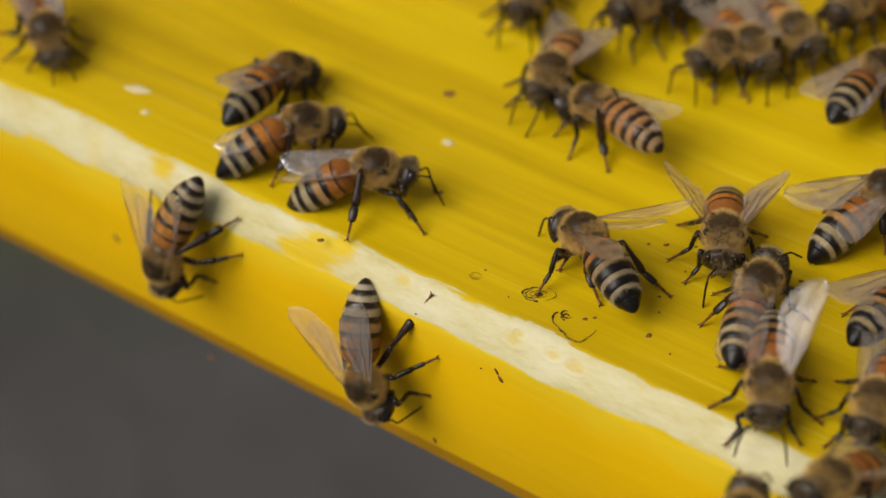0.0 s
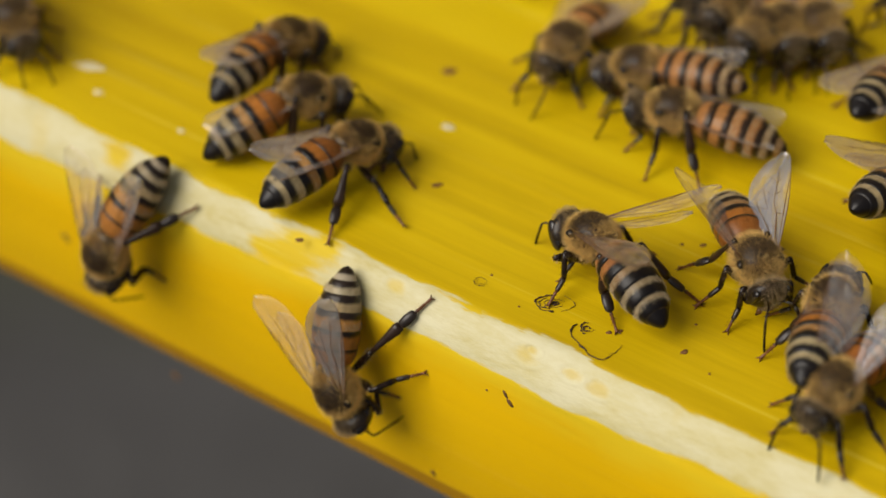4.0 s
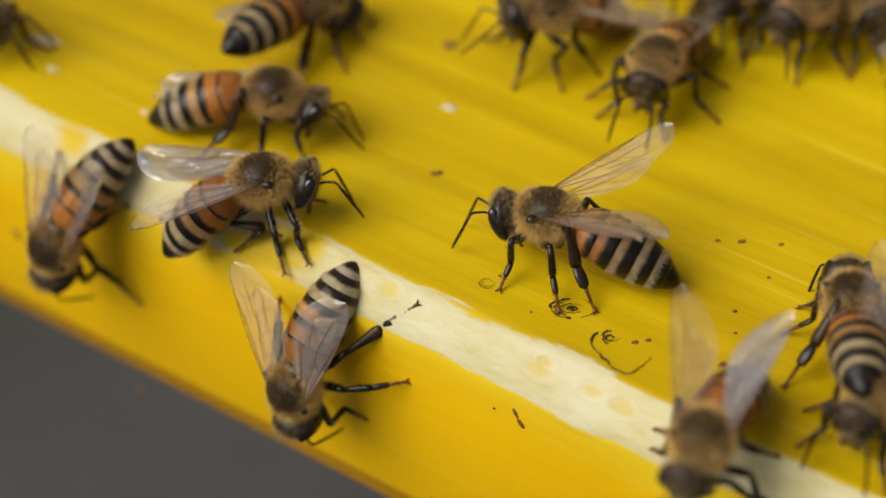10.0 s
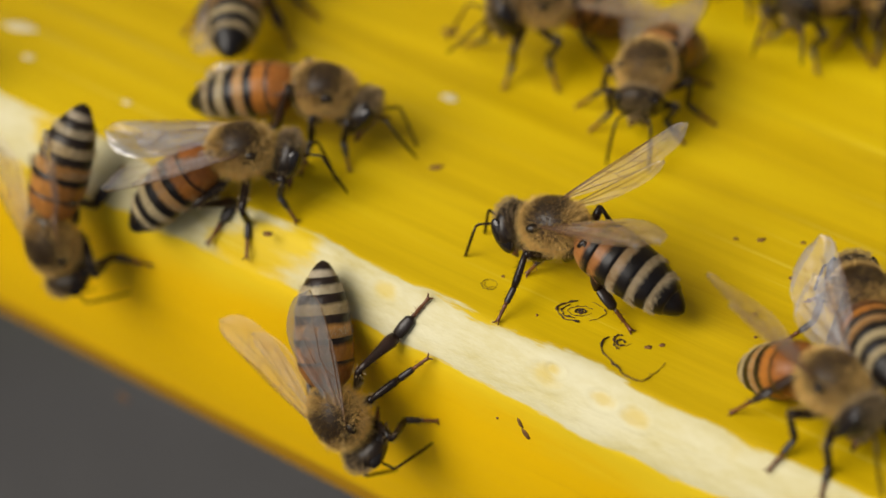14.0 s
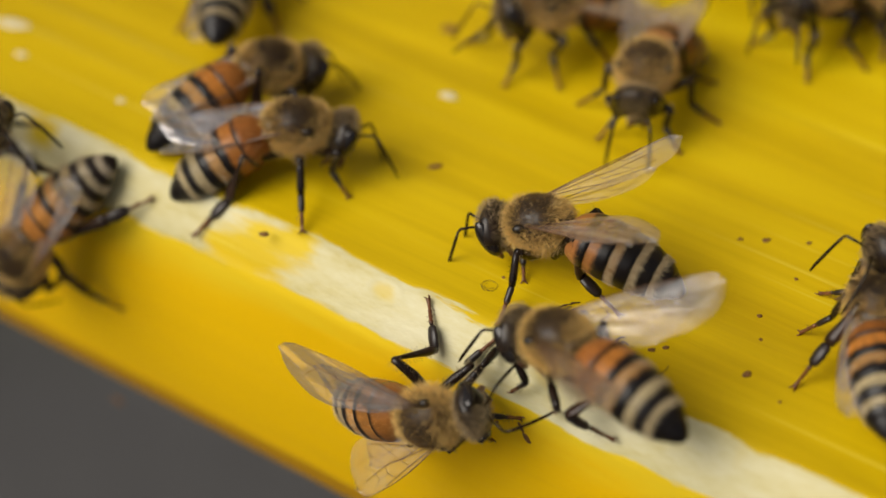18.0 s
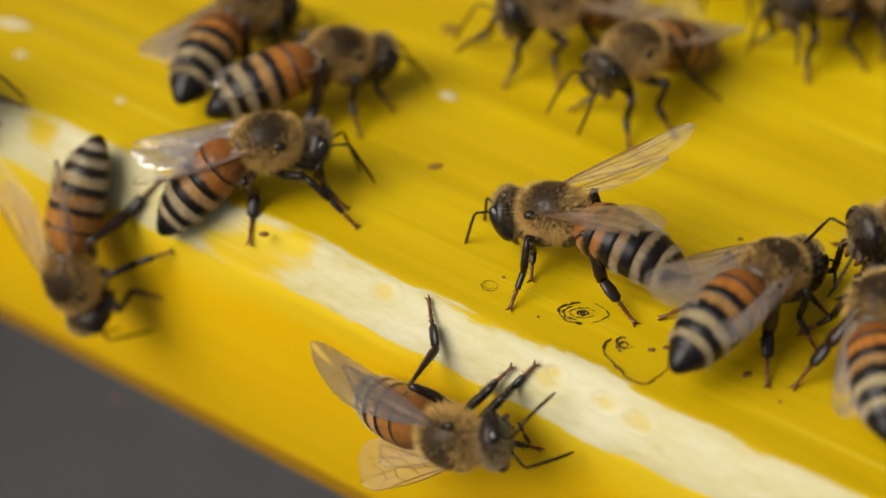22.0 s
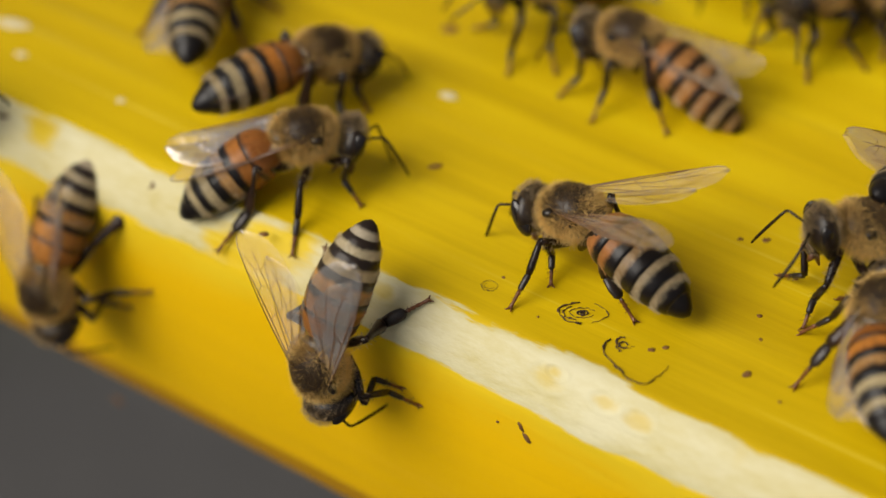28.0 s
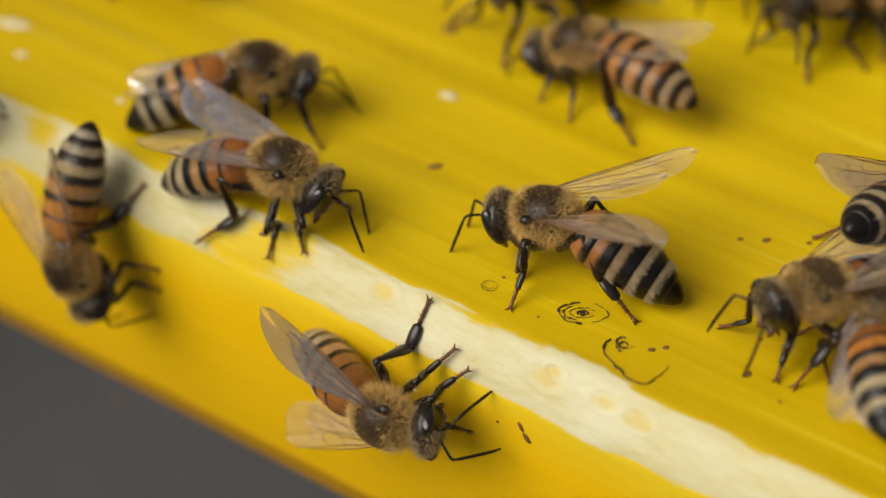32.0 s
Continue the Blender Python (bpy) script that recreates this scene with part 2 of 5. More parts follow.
def ball(c, r, n=18, m=12, shape=None):
    v, fc = [], []
    for j in range(m + 1):
        th = math.pi * j / m
        for i in range(n):
            ph = 2 * math.pi * i / n
            d = Vector((math.cos(th), math.sin(th) * math.cos(ph), math.sin(th) * math.sin(ph)))
            k = shape(d) if shape else 1.0
            v.append((c[0] + r[0] * d.x * k, c[1] + r[1] * d.y * k, c[2] + r[2] * d.z * k))
    for j in range(m):
        for i in range(n):
            i2 = (i + 1) % n
            fc.append((j * n + i, (j + 1) * n + i, (j + 1) * n + i2, j * n + i2))
    return v, fc


def blades(roots, width):
    """Hairs: each root is (point, direction with length); one thin bent blade a hair."""
    v, fc = [], []
    for p, d in roots:
        p, d = Vector(p), Vector(d)
        s = d.cross(Vector((R.uniform(-1, 1), R.uniform(-1, 1), R.uniform(-1, 1)))).normalized() * width
        sag = Vector((0, 0, -0.12)) * d.length
        o = len(v)
        mid = p + d * 0.55
        v += [tuple(p + s), tuple(p - s), tuple(mid + s * 0.7), tuple(mid - s * 0.7), tuple(p + d + sag)]
        fc += [(o, o + 1, o + 3, o + 2), (o + 2, o + 3, o + 4)]
    return v, fc


def fur(c, r, count, length, lean, keep, width=0.016):
    """Hair roots over an ellipsoid."""
    out = []
    while len(out) < count:
        d = Vector((R.gauss(0, 1), R.gauss(0, 1), R.gauss(0, 1))).normalized()
        k = keep(d)
        if R.random() > k:
            continue
        p = Vector((c[0] + r[0] * d.x, c[1] + r[1] * d.y, c[2] + r[2] * d.z))
        nrm = Vector((d.x / r[0], d.y / r[1], d.z / r[2])).normalized()
        w = (nrm + Vector(lean) + Vector((R.gauss(0, 0.42), R.gauss(0, 0.42), R.gauss(0, 0.42)))).normalized()
        out.append((p, w * length * R.uniform(0.55, 1.15) * (0.55 + 0.45 * k)))
    return blades(out, width)


# ---- board and ground ----
def build_board():
    v, fc = [], []
    pr = [(130.0, 0.0), (0.7, 0.0), (0.1, -0.06), (-0.5, -0.38), (-1.25, -1.2), (-1.95, -2.1), (-2.33, -2.75), (-2.5, -3.5),
          (-2.5, -17.6), (-2.42, -17.85), (-1.95, -19.75), (-1.6, -20.05), (130.0, -20.05)]
    xs = [-170 + 340 * i / 85 for i in range(86)]
    for x in xs:
        for j, (a, b) in enumerate(pr):
            w = 0.16 * math.sin(x * 0.31 + j) + 0.12 * math.sin(x * 0.83 + 2 * j) if 1 <= j <= 6 else 0.0
            v.append((x, a + w * 0.7, min(0.0, b + w * (0.4 if j > 2 else 0.0))))
    n = len(pr)
    for i in range(len(xs) - 1):
        for j in range(n):
            k = (j + 1) % n
            fc.append((i * n + j, i * n + k, (i + 1) * n + k, (i + 1) * n + j))
    fc.append(tuple(range(n))[::-1])
    fc.append(tuple(range((len(xs) - 1) * n, len(xs) * n)))
    ob = new("landing_board", mesh("landing_board", v, fc, M_BOARD))
    ob.data.set_sharp_from_angle(angle=radians(28))
    return tagged(ob, "yellow painted wooden landing board with a worn cream edge", "board", kind="structure")


def build_post(x):
    v = []
    for a in (x - 9, x + 9):
        for y in (70, 120):
            for z in (-420, -20.05):
                v.append((a, y, z))
    fc = [(0, 1, 3, 2), (4, 6, 7, 5), (0, 4, 5, 1), (2, 3, 7, 6), (1, 5, 7, 3), (0, 2, 6, 4)]
    return tagged(new("support_post", mesh("support_post", v, fc, M_SPLASH, False)), "plain yellow wooden post under the board", "post", kind="structure")


def build_ground():
    me = bpy.data.meshes.new("ground")
    s = 400.0
    me.from_pydata([(-s, -s, -0.42), (s, -s, -0.42), (s, s, -0.42), (-s, s, -0.42)], [], [(0, 1, 2, 3)])
    me.materials.append(M_GROUND)
    return tagged(new("ground", me), "dark grey bare ground below the board", "ground", kind="structure")


# unseen wall, added behind the board to hold back skylight
def build_hive_front():
    v = []
    for x in (-170, 170):
        for y in (106, 129):
            for z in (0.004, 160):
                v.append((x, y, z))
    fc = [(0, 1, 3, 2), (4, 6, 7, 5), (0, 4, 5, 1), (2, 3, 7, 6), (1, 5, 7, 3), (0, 2, 6, 4)]
    return tagged(new("wall_sky_block", mesh("wall_sky_block", v, fc, M_WOOD, False)), "unseen wooden wall added on the board to block skylight from behind", "wall", kind="structure")


build_hive_front()
build_board(), build_post(60), build_post(160), build_ground()


# ---- the honey bee, built once (x ahead, y to its left, z up; feet at z = 0) ----
HIPS = {"front": (1.15, 0.55, 1.75), "mid": (0.1, 0.75, 1.6), "hind": (-0.95, 0.75, 1.7)}
BONES = {"front": (1.95, 1.75, 1.75), "mid": (2.15, 1.9, 2.1), "hind": (2.5, 2.9, 2.9)}
REST = {"front": (3.1, 2.5), "mid": (0.35, 4.0), "hind": (-3.7, 3.5)}
WAIST = (-1.6, 0.0, 2.9)
SIZE = 1.1  # the shapes below are drawn for a bee of 12.5 mm
TERGITES = [(0.0, 1.6, (0.36, 0.13, 0.025), (0.04, 0.02, 0.011), 0.78), (1.35, 2.9, ORANGE, BLACK, 0.58), (2.6, 4.2, (0.48, 0.26, 0.080), BLACK, 0.50),
            (3.9, 5.35, CREAM, BLACK, 0.52), (5.05, 6.25, CREAM, BLACK, 0.52), (6.0, 7.15, (0.16, 0.12, 0.07), BLACK, 0.10)]


def girth(s):
    """Half width of the abdomen at s mm behind the waist."""
    u = max(0.0, min(1.0, s / 7.15))
    knots = ((0.0, 0.42), (0.06, 0.74), (0.16, 0.93), (0.32, 1.0), (0.5, 0.97), (0.68, 0.86), (0.83, 0.63), (0.93, 0.37), (0.98, 0.19), (1.0, 0.03))
    for (a, p), (b, q) in zip(knots, knots[1:]):
        if u <= b:
            w = (u - a) / (b - a)
            return 1.74 * (p + (q - p) * w) + 0.02
    return 0.06


def abdomen_section(s, grow=1.0):
    g = girth(s) * grow
    return ((-s, 0, -0.05 * s * s / 7.0 + 0.15 * math.sin(math.pi * s / 7.15)), (0, g, 0), (0, 0, g * 0.90))


LIB = {}


def build_library():
    L = LIB
    lump = lambda d: 1 + 0.03 * noise.noise(d * 2.3)
    L["thorax"] = mesh("thorax", *join(ball((0, 0, 3.2), (1.80, 1.52, 1.45), 22, 14, lump), ball((-1.3, 0, 3.5), (0.7, 1.05, 0.55), 14, 8),
                                       tube([(1.6, 0, 2.9), (2.3, 0, 2.75)], [0.55, 0.45], 10), tube([(-1.3, 0, 2.9), (-1.75, 0, 2.88)], [0.8, 0.42], 10)), M_THORAX)

    L["tegula"] = mesh("tegula", *join(ball((0, 0, 0), (0.42, 0.3, 0.28), 12, 8), ball((-0.55, 0, 0.08), (0.5, 0.22, 0.2), 10, 7)), M_CHITIN)

    def bald(d):
        top = max(0.0, d.z) ** 1.6 * max(0.0, 1 - (d.x - 0.02) ** 2 * 2.2) * 1.4
        return max(0.05, 1.0 - 1.15 * top) * (0.35 if d.z < -0.75 else 1.0)
    L["fur"] = mesh("thorax_hair", *fur((0, 0, 3.2), (1.78, 1.50, 1.43), 9500, 0.68, (-0.2, 0, 0.1), bald, 0.0065), M_FUR)
    L["nap"] = mesh("back_hair", *fur((0.05, 0, 3.2), (1.79, 1.51, 1.44), 6500, 0.30, (-0.6, 0, 0), lambda d: 1.0 if d.z > 0.3 else 0.0, 0.006), M_NAP)

    def face(d):
        low = max(0.0, -d.z)
        return (1 - 0.42 * low ** 1.5) * (1 - 0.12 * max(0.0, d.z))
    L["head"] = mesh("head", *join(ball((0.35, 0, -0.2), (0.9, 1.62, 1.68), 20, 14, face), ball((0.75, 0, -1.25), (0.42, 0.55, 0.5), 10, 8)), M_CHITIN)
    L["head_fur"] = mesh("head_hair", *fur((0.35, 0, -0.1), (0.82, 1.42, 1.45), 3200, 0.42, (0.0, 0, 0.25), lambda d: 0.8 if (d.z > 0.45 and abs(d.y) < 0.6) or (d.x > 0.2 and abs(d.y) < 0.45) or d.x < -0.35 else 0.03, 0.006), M_FACE)
    L["eye"] = mesh("eye", *ball((0, 0, 0), (0.50, 0.30, 1.10), 20, 14), M_EYE)
    L["mandible"] = mesh("mandible", *tube([(0, 0, 0), (0.12, -0.06, -0.35), (0.16, -0.22, -0.68)], [0.2, 0.2, 0.1], 8), M_FOOT)
    L["tongue"] = mesh("tongue", *tube([(0, 0, 0), (-0.12, 0, -0.6), (-0.35, 0, -1.2)], [0.22, 0.17, 0.06], 8), M_FOOT)
    ant = [(0, 0, 0), (0.35, 0.35, 0.35), (0.7, 0.8, 0.6), (0.85, 0.95, 0.55)]
    fl = [(0.85, 0.95, 0.55), (1.25, 1.08, 0.2), (1.7, 1.2, -0.2), (2.2, 1.3, -0.62), (2.65, 1.38, -1.0), (3.0, 1.42, -1.32)]
    L["antenna"] = mesh("antenna", *join(tube(ant, [0.06, 0.075, 0.08, 0.075], 8), tube(fl, [0.07, 0.09, 0.095, 0.095, 0.09, 0.06], 8)), M_LEG)
    fr = [(x, -y, z) for x, y, z in ant]
    fq = [(x, -y, z) for x, y, z in fl]
    L["antenna_r"] = mesh("antenna", *join(tube(fr, [0.06, 0.075, 0.08, 0.075], 8), tube(fq, [0.07, 0.09, 0.095, 0.095, 0.09, 0.06], 8)), M_LEG)

    core = [abdomen_section(0.02 + 7.0 * i / 18, 0.93) for i in range(19)]
    L["abdomen"] = mesh("abdomen", *rings(core, 18), M_CHITIN)
    for i, (a, b, c1, c2, share) in enumerate(TERGITES):
        sec = []
        m = 7
        for j in range(m + 1):
            s = a + (b - a) * j / m
            sec.append(abdomen_section(min(s, 7.13), 0.955 + 0.065 * j / m))
        sec.append(abdomen_section(min(b + 0.02, 7.14), 0.97))
        L["tergite%d" % i] = mesh("tergite", *rings(sec, 24, False), tergite("tergite_skin", c1, c2, a, b, share))
        L["dark%d" % i] = mesh("tergite", *rings(sec, 24, False), tergite("dark_tergite_skin", (0.37, 0.155, 0.045) if i < 2 else (0.36, 0.235, 0.11) if i < 3 else (0.34, 0.27, 0.16), BLACK, a, b, (0.62, 0.44, 0.42, 0.42, 0.42, 0.1)[i]))
        L["amber%d" % i] = mesh("tergite", *rings(sec, 24, False), tergite("amber_tergite_skin", ((0.40, 0.165, 0.035), (0.50, 0.225, 0.05), (0.50, 0.255, 0.07), (0.46, 0.36, 0.19), (0.46, 0.40, 0.26), (0.42, 0.37, 0.27))[i], (0.022, 0.014, 0.010), a, b, (0.8, 0.66, 0.58, 0.55, 0.55, 0.5)[i]))
        L["tawny%d" % i] = mesh("tergite", *rings(sec, 24, False), tergite("tawny_tergite_skin", (0.43, 0.20, 0.06) if i < 4 else (0.40, 0.27, 0.13), (0.035, 0.02, 0.012), a, b, 0.58))
    hr, gold = [], []
    for a, b, n in ((0.1, 1.3, 1200), (1.5, 2.3, 700), (2.85, 3.4, 900), (4.1, 4.65, 1200), (5.25, 5.75, 1000)):
        for _ in range(n):
            s, w = R.uniform(a, b), R.uniform(0, 2 * math.pi)
            c, u, q = abdomen_section(s, 1.0)
            p = Vector(c) + Vector(u) * math.cos(w) + Vector(q) * math.sin(w)
            nr = Vector((0, math.cos(w), math.sin(w)))
            (hr if s > 2.8 else gold).append((p, (nr * 0.22 + Vector((-1, R.gauss(0, 0.25), R.gauss(0, 0.25)))).normalized() * R.uniform(0.16, 0.36)))
    L["abdomen_fur"] = mesh("abdomen_hair", *blades(hr, 0.0055), M_PALE)
    L["abdomen_down"] = mesh("abdomen_hair", *blades(gold, 0.004), M_GOLD)

    # wings: outline and veins lie in the x-y plane, root at the origin, tip towards -x, outer side +y
    def fore_edge(u):
        lead = 0.28 * math.sin(math.pi * u) + 0.25 * u
        trail = -2.6 * math.sin(math.pi * min(1, u ** 1.35 * 0.86 + 0.03)) ** 0.85
        if u > 0.9:
            k = math.sqrt(max(0.0, 1 - ((u - 0.9) / 0.1) ** 2))
            mid = (lead + trail) * 0.42
            lead, trail = mid + (lead - mid) * k, mid + (trail - mid) * k
        return lead, trail

    def hind_edge(u):
        lead = 0.18 * math.sin(math.pi * u)
        trail = -1.95 * math.sin(math.pi * min(1, u ** 1.2 * 0.9 + 0.03)) ** 0.8
        if u > 0.88:
            k = math.sqrt(max(0.0, 1 - ((u - 0.88) / 0.12) ** 2))
            mid = (lead + trail) * 0.5
            lead, trail = mid + (lead - mid) * k, mid + (trail - mid) * k
        return lead, trail

    def sheet(edge, length, side):
        v, fc = [], []
        nu, nv = 26, 7
        for i in range(nu + 1):
            u = i / nu
            a, b = edge(u)
            for j in range(nv + 1):
                y = a + (b - a) * j / nv
                z = 0.10 * math.sin(u * 9 + j * 1.3) * u + 0.06 * math.sin(j * 2.2) + 0.35 * math.sin(math.pi * u) * (j / nv - 0.3) * 0.5
                v.append((-u * length, y * side, z))
        for i in range(nu):
            for j in range(nv):
                p = i * (nv + 1) + j
                fc.append((p, p + 1, p + nv + 2, p + nv + 1))
        return v, fc

    def veins(edge, length, side, lines):
        out = []
        for pts, r in lines:
            w = []
            for u, q in pts:
                a, b = edge(u)
                w.append((-u * length, (a + (b - a) * q) * side, 0.03 + 0.35 * math.sin(math.pi * u) * (q - 0.3) * 0.5))
            out.append(tube(w, [r * 0.46 * (1 - 0.45 * i / len(w)) for i in range(len(w))], 5))
        return join(*out)

    fl = [([(i / 12 * 0.97, 0.0) for i in range(13)], 0.075), ([(0.02, 0.2), (0.15, 0.14), (0.35, 0.11), (0.55, 0.07), (0.7, 0.03)], 0.07),
          ([(0.02, 0.35), (0.2, 0.38), (0.38, 0.33), (0.5, 0.38), (0.68, 0.33), (0.85, 0.36)], 0.05), ([(0.05, 0.6), (0.25, 0.72), (0.45, 0.8), (0.58, 0.86)], 0.05),
          ([(0.36, 0.12), (0.40, 0.35), (0.44, 0.6), (0.47, 0.8)], 0.04), ([(0.56, 0.08), (0.6, 0.2), (0.72, 0.2), (0.84, 0.06)], 0.04),
          ([(0.6, 0.2), (0.57, 0.4), (0.64, 0.62), (0.6, 0.85)], 0.035), ([(0.72, 0.2), (0.71, 0.36), (0.78, 0.6)], 0.035), ([(0.44, 0.55), (0.55, 0.6), (0.68, 0.66), (0.8, 0.72)], 0.035),
          ([(0.25, 0.38), (0.27, 0.7)], 0.035)]
    hl = [([(i / 10 * 0.95, 0.0) for i in range(11)], 0.06), ([(0.03, 0.3), (0.3, 0.35), (0.6, 0.32), (0.85, 0.3)], 0.04), ([(0.05, 0.55), (0.3, 0.75), (0.5, 0.85)], 0.04), ([(0.5, 0.33), (0.55, 0.6), (0.7, 0.72)], 0.03)]
    for tag, side in (("l", 1), ("r", -1)):
        L["fore_" + tag] = mesh("forewing", *sheet(fore_edge, 8.3, side), M_WING)
        L["hind_" + tag] = mesh("hindwing", *sheet(hind_edge, 5.8, side), M_WING)
        L["fore_vein_" + tag] = mesh("venation", *veins(fore_edge, 8.3, side, fl), M_VEIN)
        L["hind_vein_" + tag] = mesh("venation", *veins(hind_edge, 5.8, side, hl), M_VEIN)

    # legs: each bone runs along +x from its joint
    def bristles(length, r, n, ln):
        o = []
        for _ in range(n):
            w, x = R.uniform(0, 2 * math.pi), R.uniform(0.1, 0.98) * length
            d = Vector((0.55, math.cos(w), math.sin(w))).normalized()
            o.append(((x, r * math.cos(w) * 0.8, r * math.sin(w) * 0.8), d * ln * R.uniform(0.6, 1.2)))
        return blades(o, 0.010)
    for leg, (a, b, c) in BONES.items():
        h = leg == "hind"
        fe = tube([(-0.15, 0, 0), (0.25, 0, 0.02), (a * 0.4, 0, 0.10), (a * 0.75, 0, 0.06), (a, 0, 0)], [0.22, 0.25, 0.29 if h else 0.27, 0.24, 0.18], 10, 1.1)
        L[leg + "_femur"] = mesh("leg", *fe, M_LEG)
        L[leg + "_femur_hair"] = mesh("hair", *bristles(a, 0.28, 130, 0.34), M_FACE)
        if h:
            ti = tube([(0, 0, 0), (b * 0.2, 0, 0), (b * 0.55, 0, 0), (b * 0.85, 0, 0), (b, 0, 0)], [0.17, 0.21, 0.30, 0.42, 0.36], 10, 0.6)
            ta = join(tube([(0, 0, 0), (0.12, 0, 0), (0.7, 0, 0), (1.25, 0, 0), (1.4, 0, 0)], [0.15, 0.33, 0.39, 0.33, 0.17], 12, 0.55),
                      tube([(1.38, 0, 0), (1.65, 0, 0), (1.68, 0, 0), (1.95, 0, 0), (1.98, 0, 0), (2.25, 0, 0), (2.28, 0, 0), (c - 0.1, 0, 0), (c, 0, 0)],
                           [0.09, 0.15, 0.09, 0.14, 0.09, 0.13, 0.08, 0.12, 0.16], 8))
        else:
            ti = tube([(0, 0, 0), (b * 0.3, 0, 0), (b * 0.8, 0, 0), (b, 0, 0)], [0.16, 0.21, 0.235, 0.19], 10, 0.85)
            ta = join(tube([(0, 0, 0), (0.12, 0, 0), (c * 0.42, 0, 0), (c * 0.48, 0, 0)], [0.15, 0.205, 0.185, 0.13], 10, 0.8),
                      tube([(c * 0.47, 0, 0), (c * 0.6, 0, 0), (c * 0.62, 0, 0), (c * 0.76, 0, 0), (c * 0.78, 0, 0), (c * 0.95, 0, 0), (c, 0, 0)],
                           [0.10, 0.125, 0.095, 0.12, 0.09, 0.11, 0.13], 8))
        claw = [tube([(c - 0.05, s * 0.05, 0), (c + 0.1, s * 0.16, -0.02), (c + 0.16, s * 0.22, -0.12)], [0.06, 0.045, 0.02], 6) for s in (1, -1)]
        L[leg + "_tibia"] = mesh("tibia", *join(ti, bristles(b, 0.3 if h else 0.18, 70, 0.28)), M_SHIN if h else M_LEG)
        L[leg + "_tarsus"] = mesh("tarsus", *join(ta, *claw, bristles(c * 0.8, 0.2, 50, 0.2)), M_HIND_TOES if h else M_TOES)


build_library()


def wing_pose(wing, spread, lift):
    """Where fore and hind wing of one side stand."""
    s, f, h, ro, shift = wing
    return (at(0.3, s * 1.32, 3.9 + shift, s * ro, lift, -s * spread), at(-0.5, s * 1.22, 3.72 + shift, s * ro, lift - 3, -s * (spread * 0.8 + 3)))


def build_bee(label, group="bees on the board", spread=(14, 14), lift=12, shift=0.0, head=(0, 22), roll=(10, 10), coat="tergite"):
    """One honey bee. spread: how far the left and right wings stand out; lift: their rise; head: its turn and nod."""
    bee = new("honey_bee")
    bee.scale = (SIZE, SIZE, SIZE)
    tagged(bee, label, "bee", group)
    L = LIB
    th = part("thorax", L["thorax"], bee)
    part("hair", L["fur"], th, None, "tan thorax hair")["kind"] = "stuff"
    part("hair", L["nap"], th)["kind"] = "stuff"
    for s in (1, -1):
        part("tegula", L["tegula"], bee, at(0.55, s * 1.34, 3.72, 0, 0, s * 20), "black wing root")
    hd = part("head", L["head"], bee, at(2.25, 0, 2.85, 0, head[1], head[0]))
    part("hair", L["head_fur"], hd)["kind"] = "stuff"
    for s in (1, -1):
        part("eye", L["eye"], hd, at(0.42, s * 1.24, -0.02, s * 14, 10, s * 16), "glossy black compound eye")
        part("mandible", L["mandible"], hd, at(0.75, s * 0.42, -1.35, 0, 0, 0 if s > 0 else 180) if s > 0 else at(0.85, -0.42, -1.35))
    part("tongue", L["tongue"], hd, at(0.45, 0, -1.5))
    part("antenna", L["antenna"], hd, at(1.05, 0.28, 0.1, R.uniform(-14, 14), R.uniform(-12, 28), R.uniform(-22, 14)))
    part("antenna", L["antenna_r"], hd, at(1.05, -0.28, 0.1, R.uniform(-14, 14), R.uniform(-12, 28), R.uniform(-14, 22)))
    ab = part("abdomen", L["abdomen"], bee, at(*WAIST, 0, -12, 0))
    for i in range(len(TERGITES)):
        part("tergite", L[coat + str(i)], ab)
    part("hair", L["abdomen_fur"], ab, None, "pale hair bands")["kind"] = "stuff"
    part("hair", L["abdomen_down"], ab, None, "golden down")["kind"] = "stuff"
    wings = []
    for s, tag, ro in ((1, "l", roll[0]), (-1, "r", roll[1])):
        f = part("forewing", L["fore_" + tag], bee, None, "clear amber-veined wing")
        part("venation", L["fore_vein_" + tag], f)
        h = part("hindwing", L["hind_" + tag], bee, None, "clear amber-veined wing")
        part("venation", L["hind_vein_" + tag], h)
        wings.append((s, f, h, ro, shift))
    for wing, sp in zip(wings, spread):
        wing[1].matrix_basis, wing[2].matrix_basis = wing_pose(wing, sp, lift)
    bee_legs = {}
    for leg in BONES:
        for s in (1, -1):
            up = part("leg", L[leg + "_femur"], bee)
            part("hair", L[leg + "_femur_hair"], up)["kind"] = "stuff"
            bee_legs[leg, s] = (up, part("tibia", L[leg + "_tibia"], up), part("tarsus", L[leg + "_tarsus"], up))
    return bee, ab, bee_legs, wings


# ---- gait ----
TOP = Matrix.Identity(4)
FRONT = Matrix(((1, 0, 0, 0), (0, 0, -1, -2.5), (0, 1, 0, 0), (0, 0, 0, 1)))


def rest_height(front, y):
    """How far the surface lies below the sheet on which the bee walks (it rounds off at the edge)."""
    if front:
        return min(0.0, -(y + 2.5)) if y > -2.5 else 0.0
    return max(-2.6, min(0.0, y))


def bone(p, d, side):
    """A frame at p whose x axis runs along d; side tells its roll."""
    x = d.normalized()
    y = (side - x * side.dot(x)).normalized()
    z = x.cross(y)
    return Matrix(((x.x, y.x, z.x, p.x), (x.y, y.y, z.y, p.y), (x.z, y.z, z.z, p.z), (0, 0, 0, 1)))


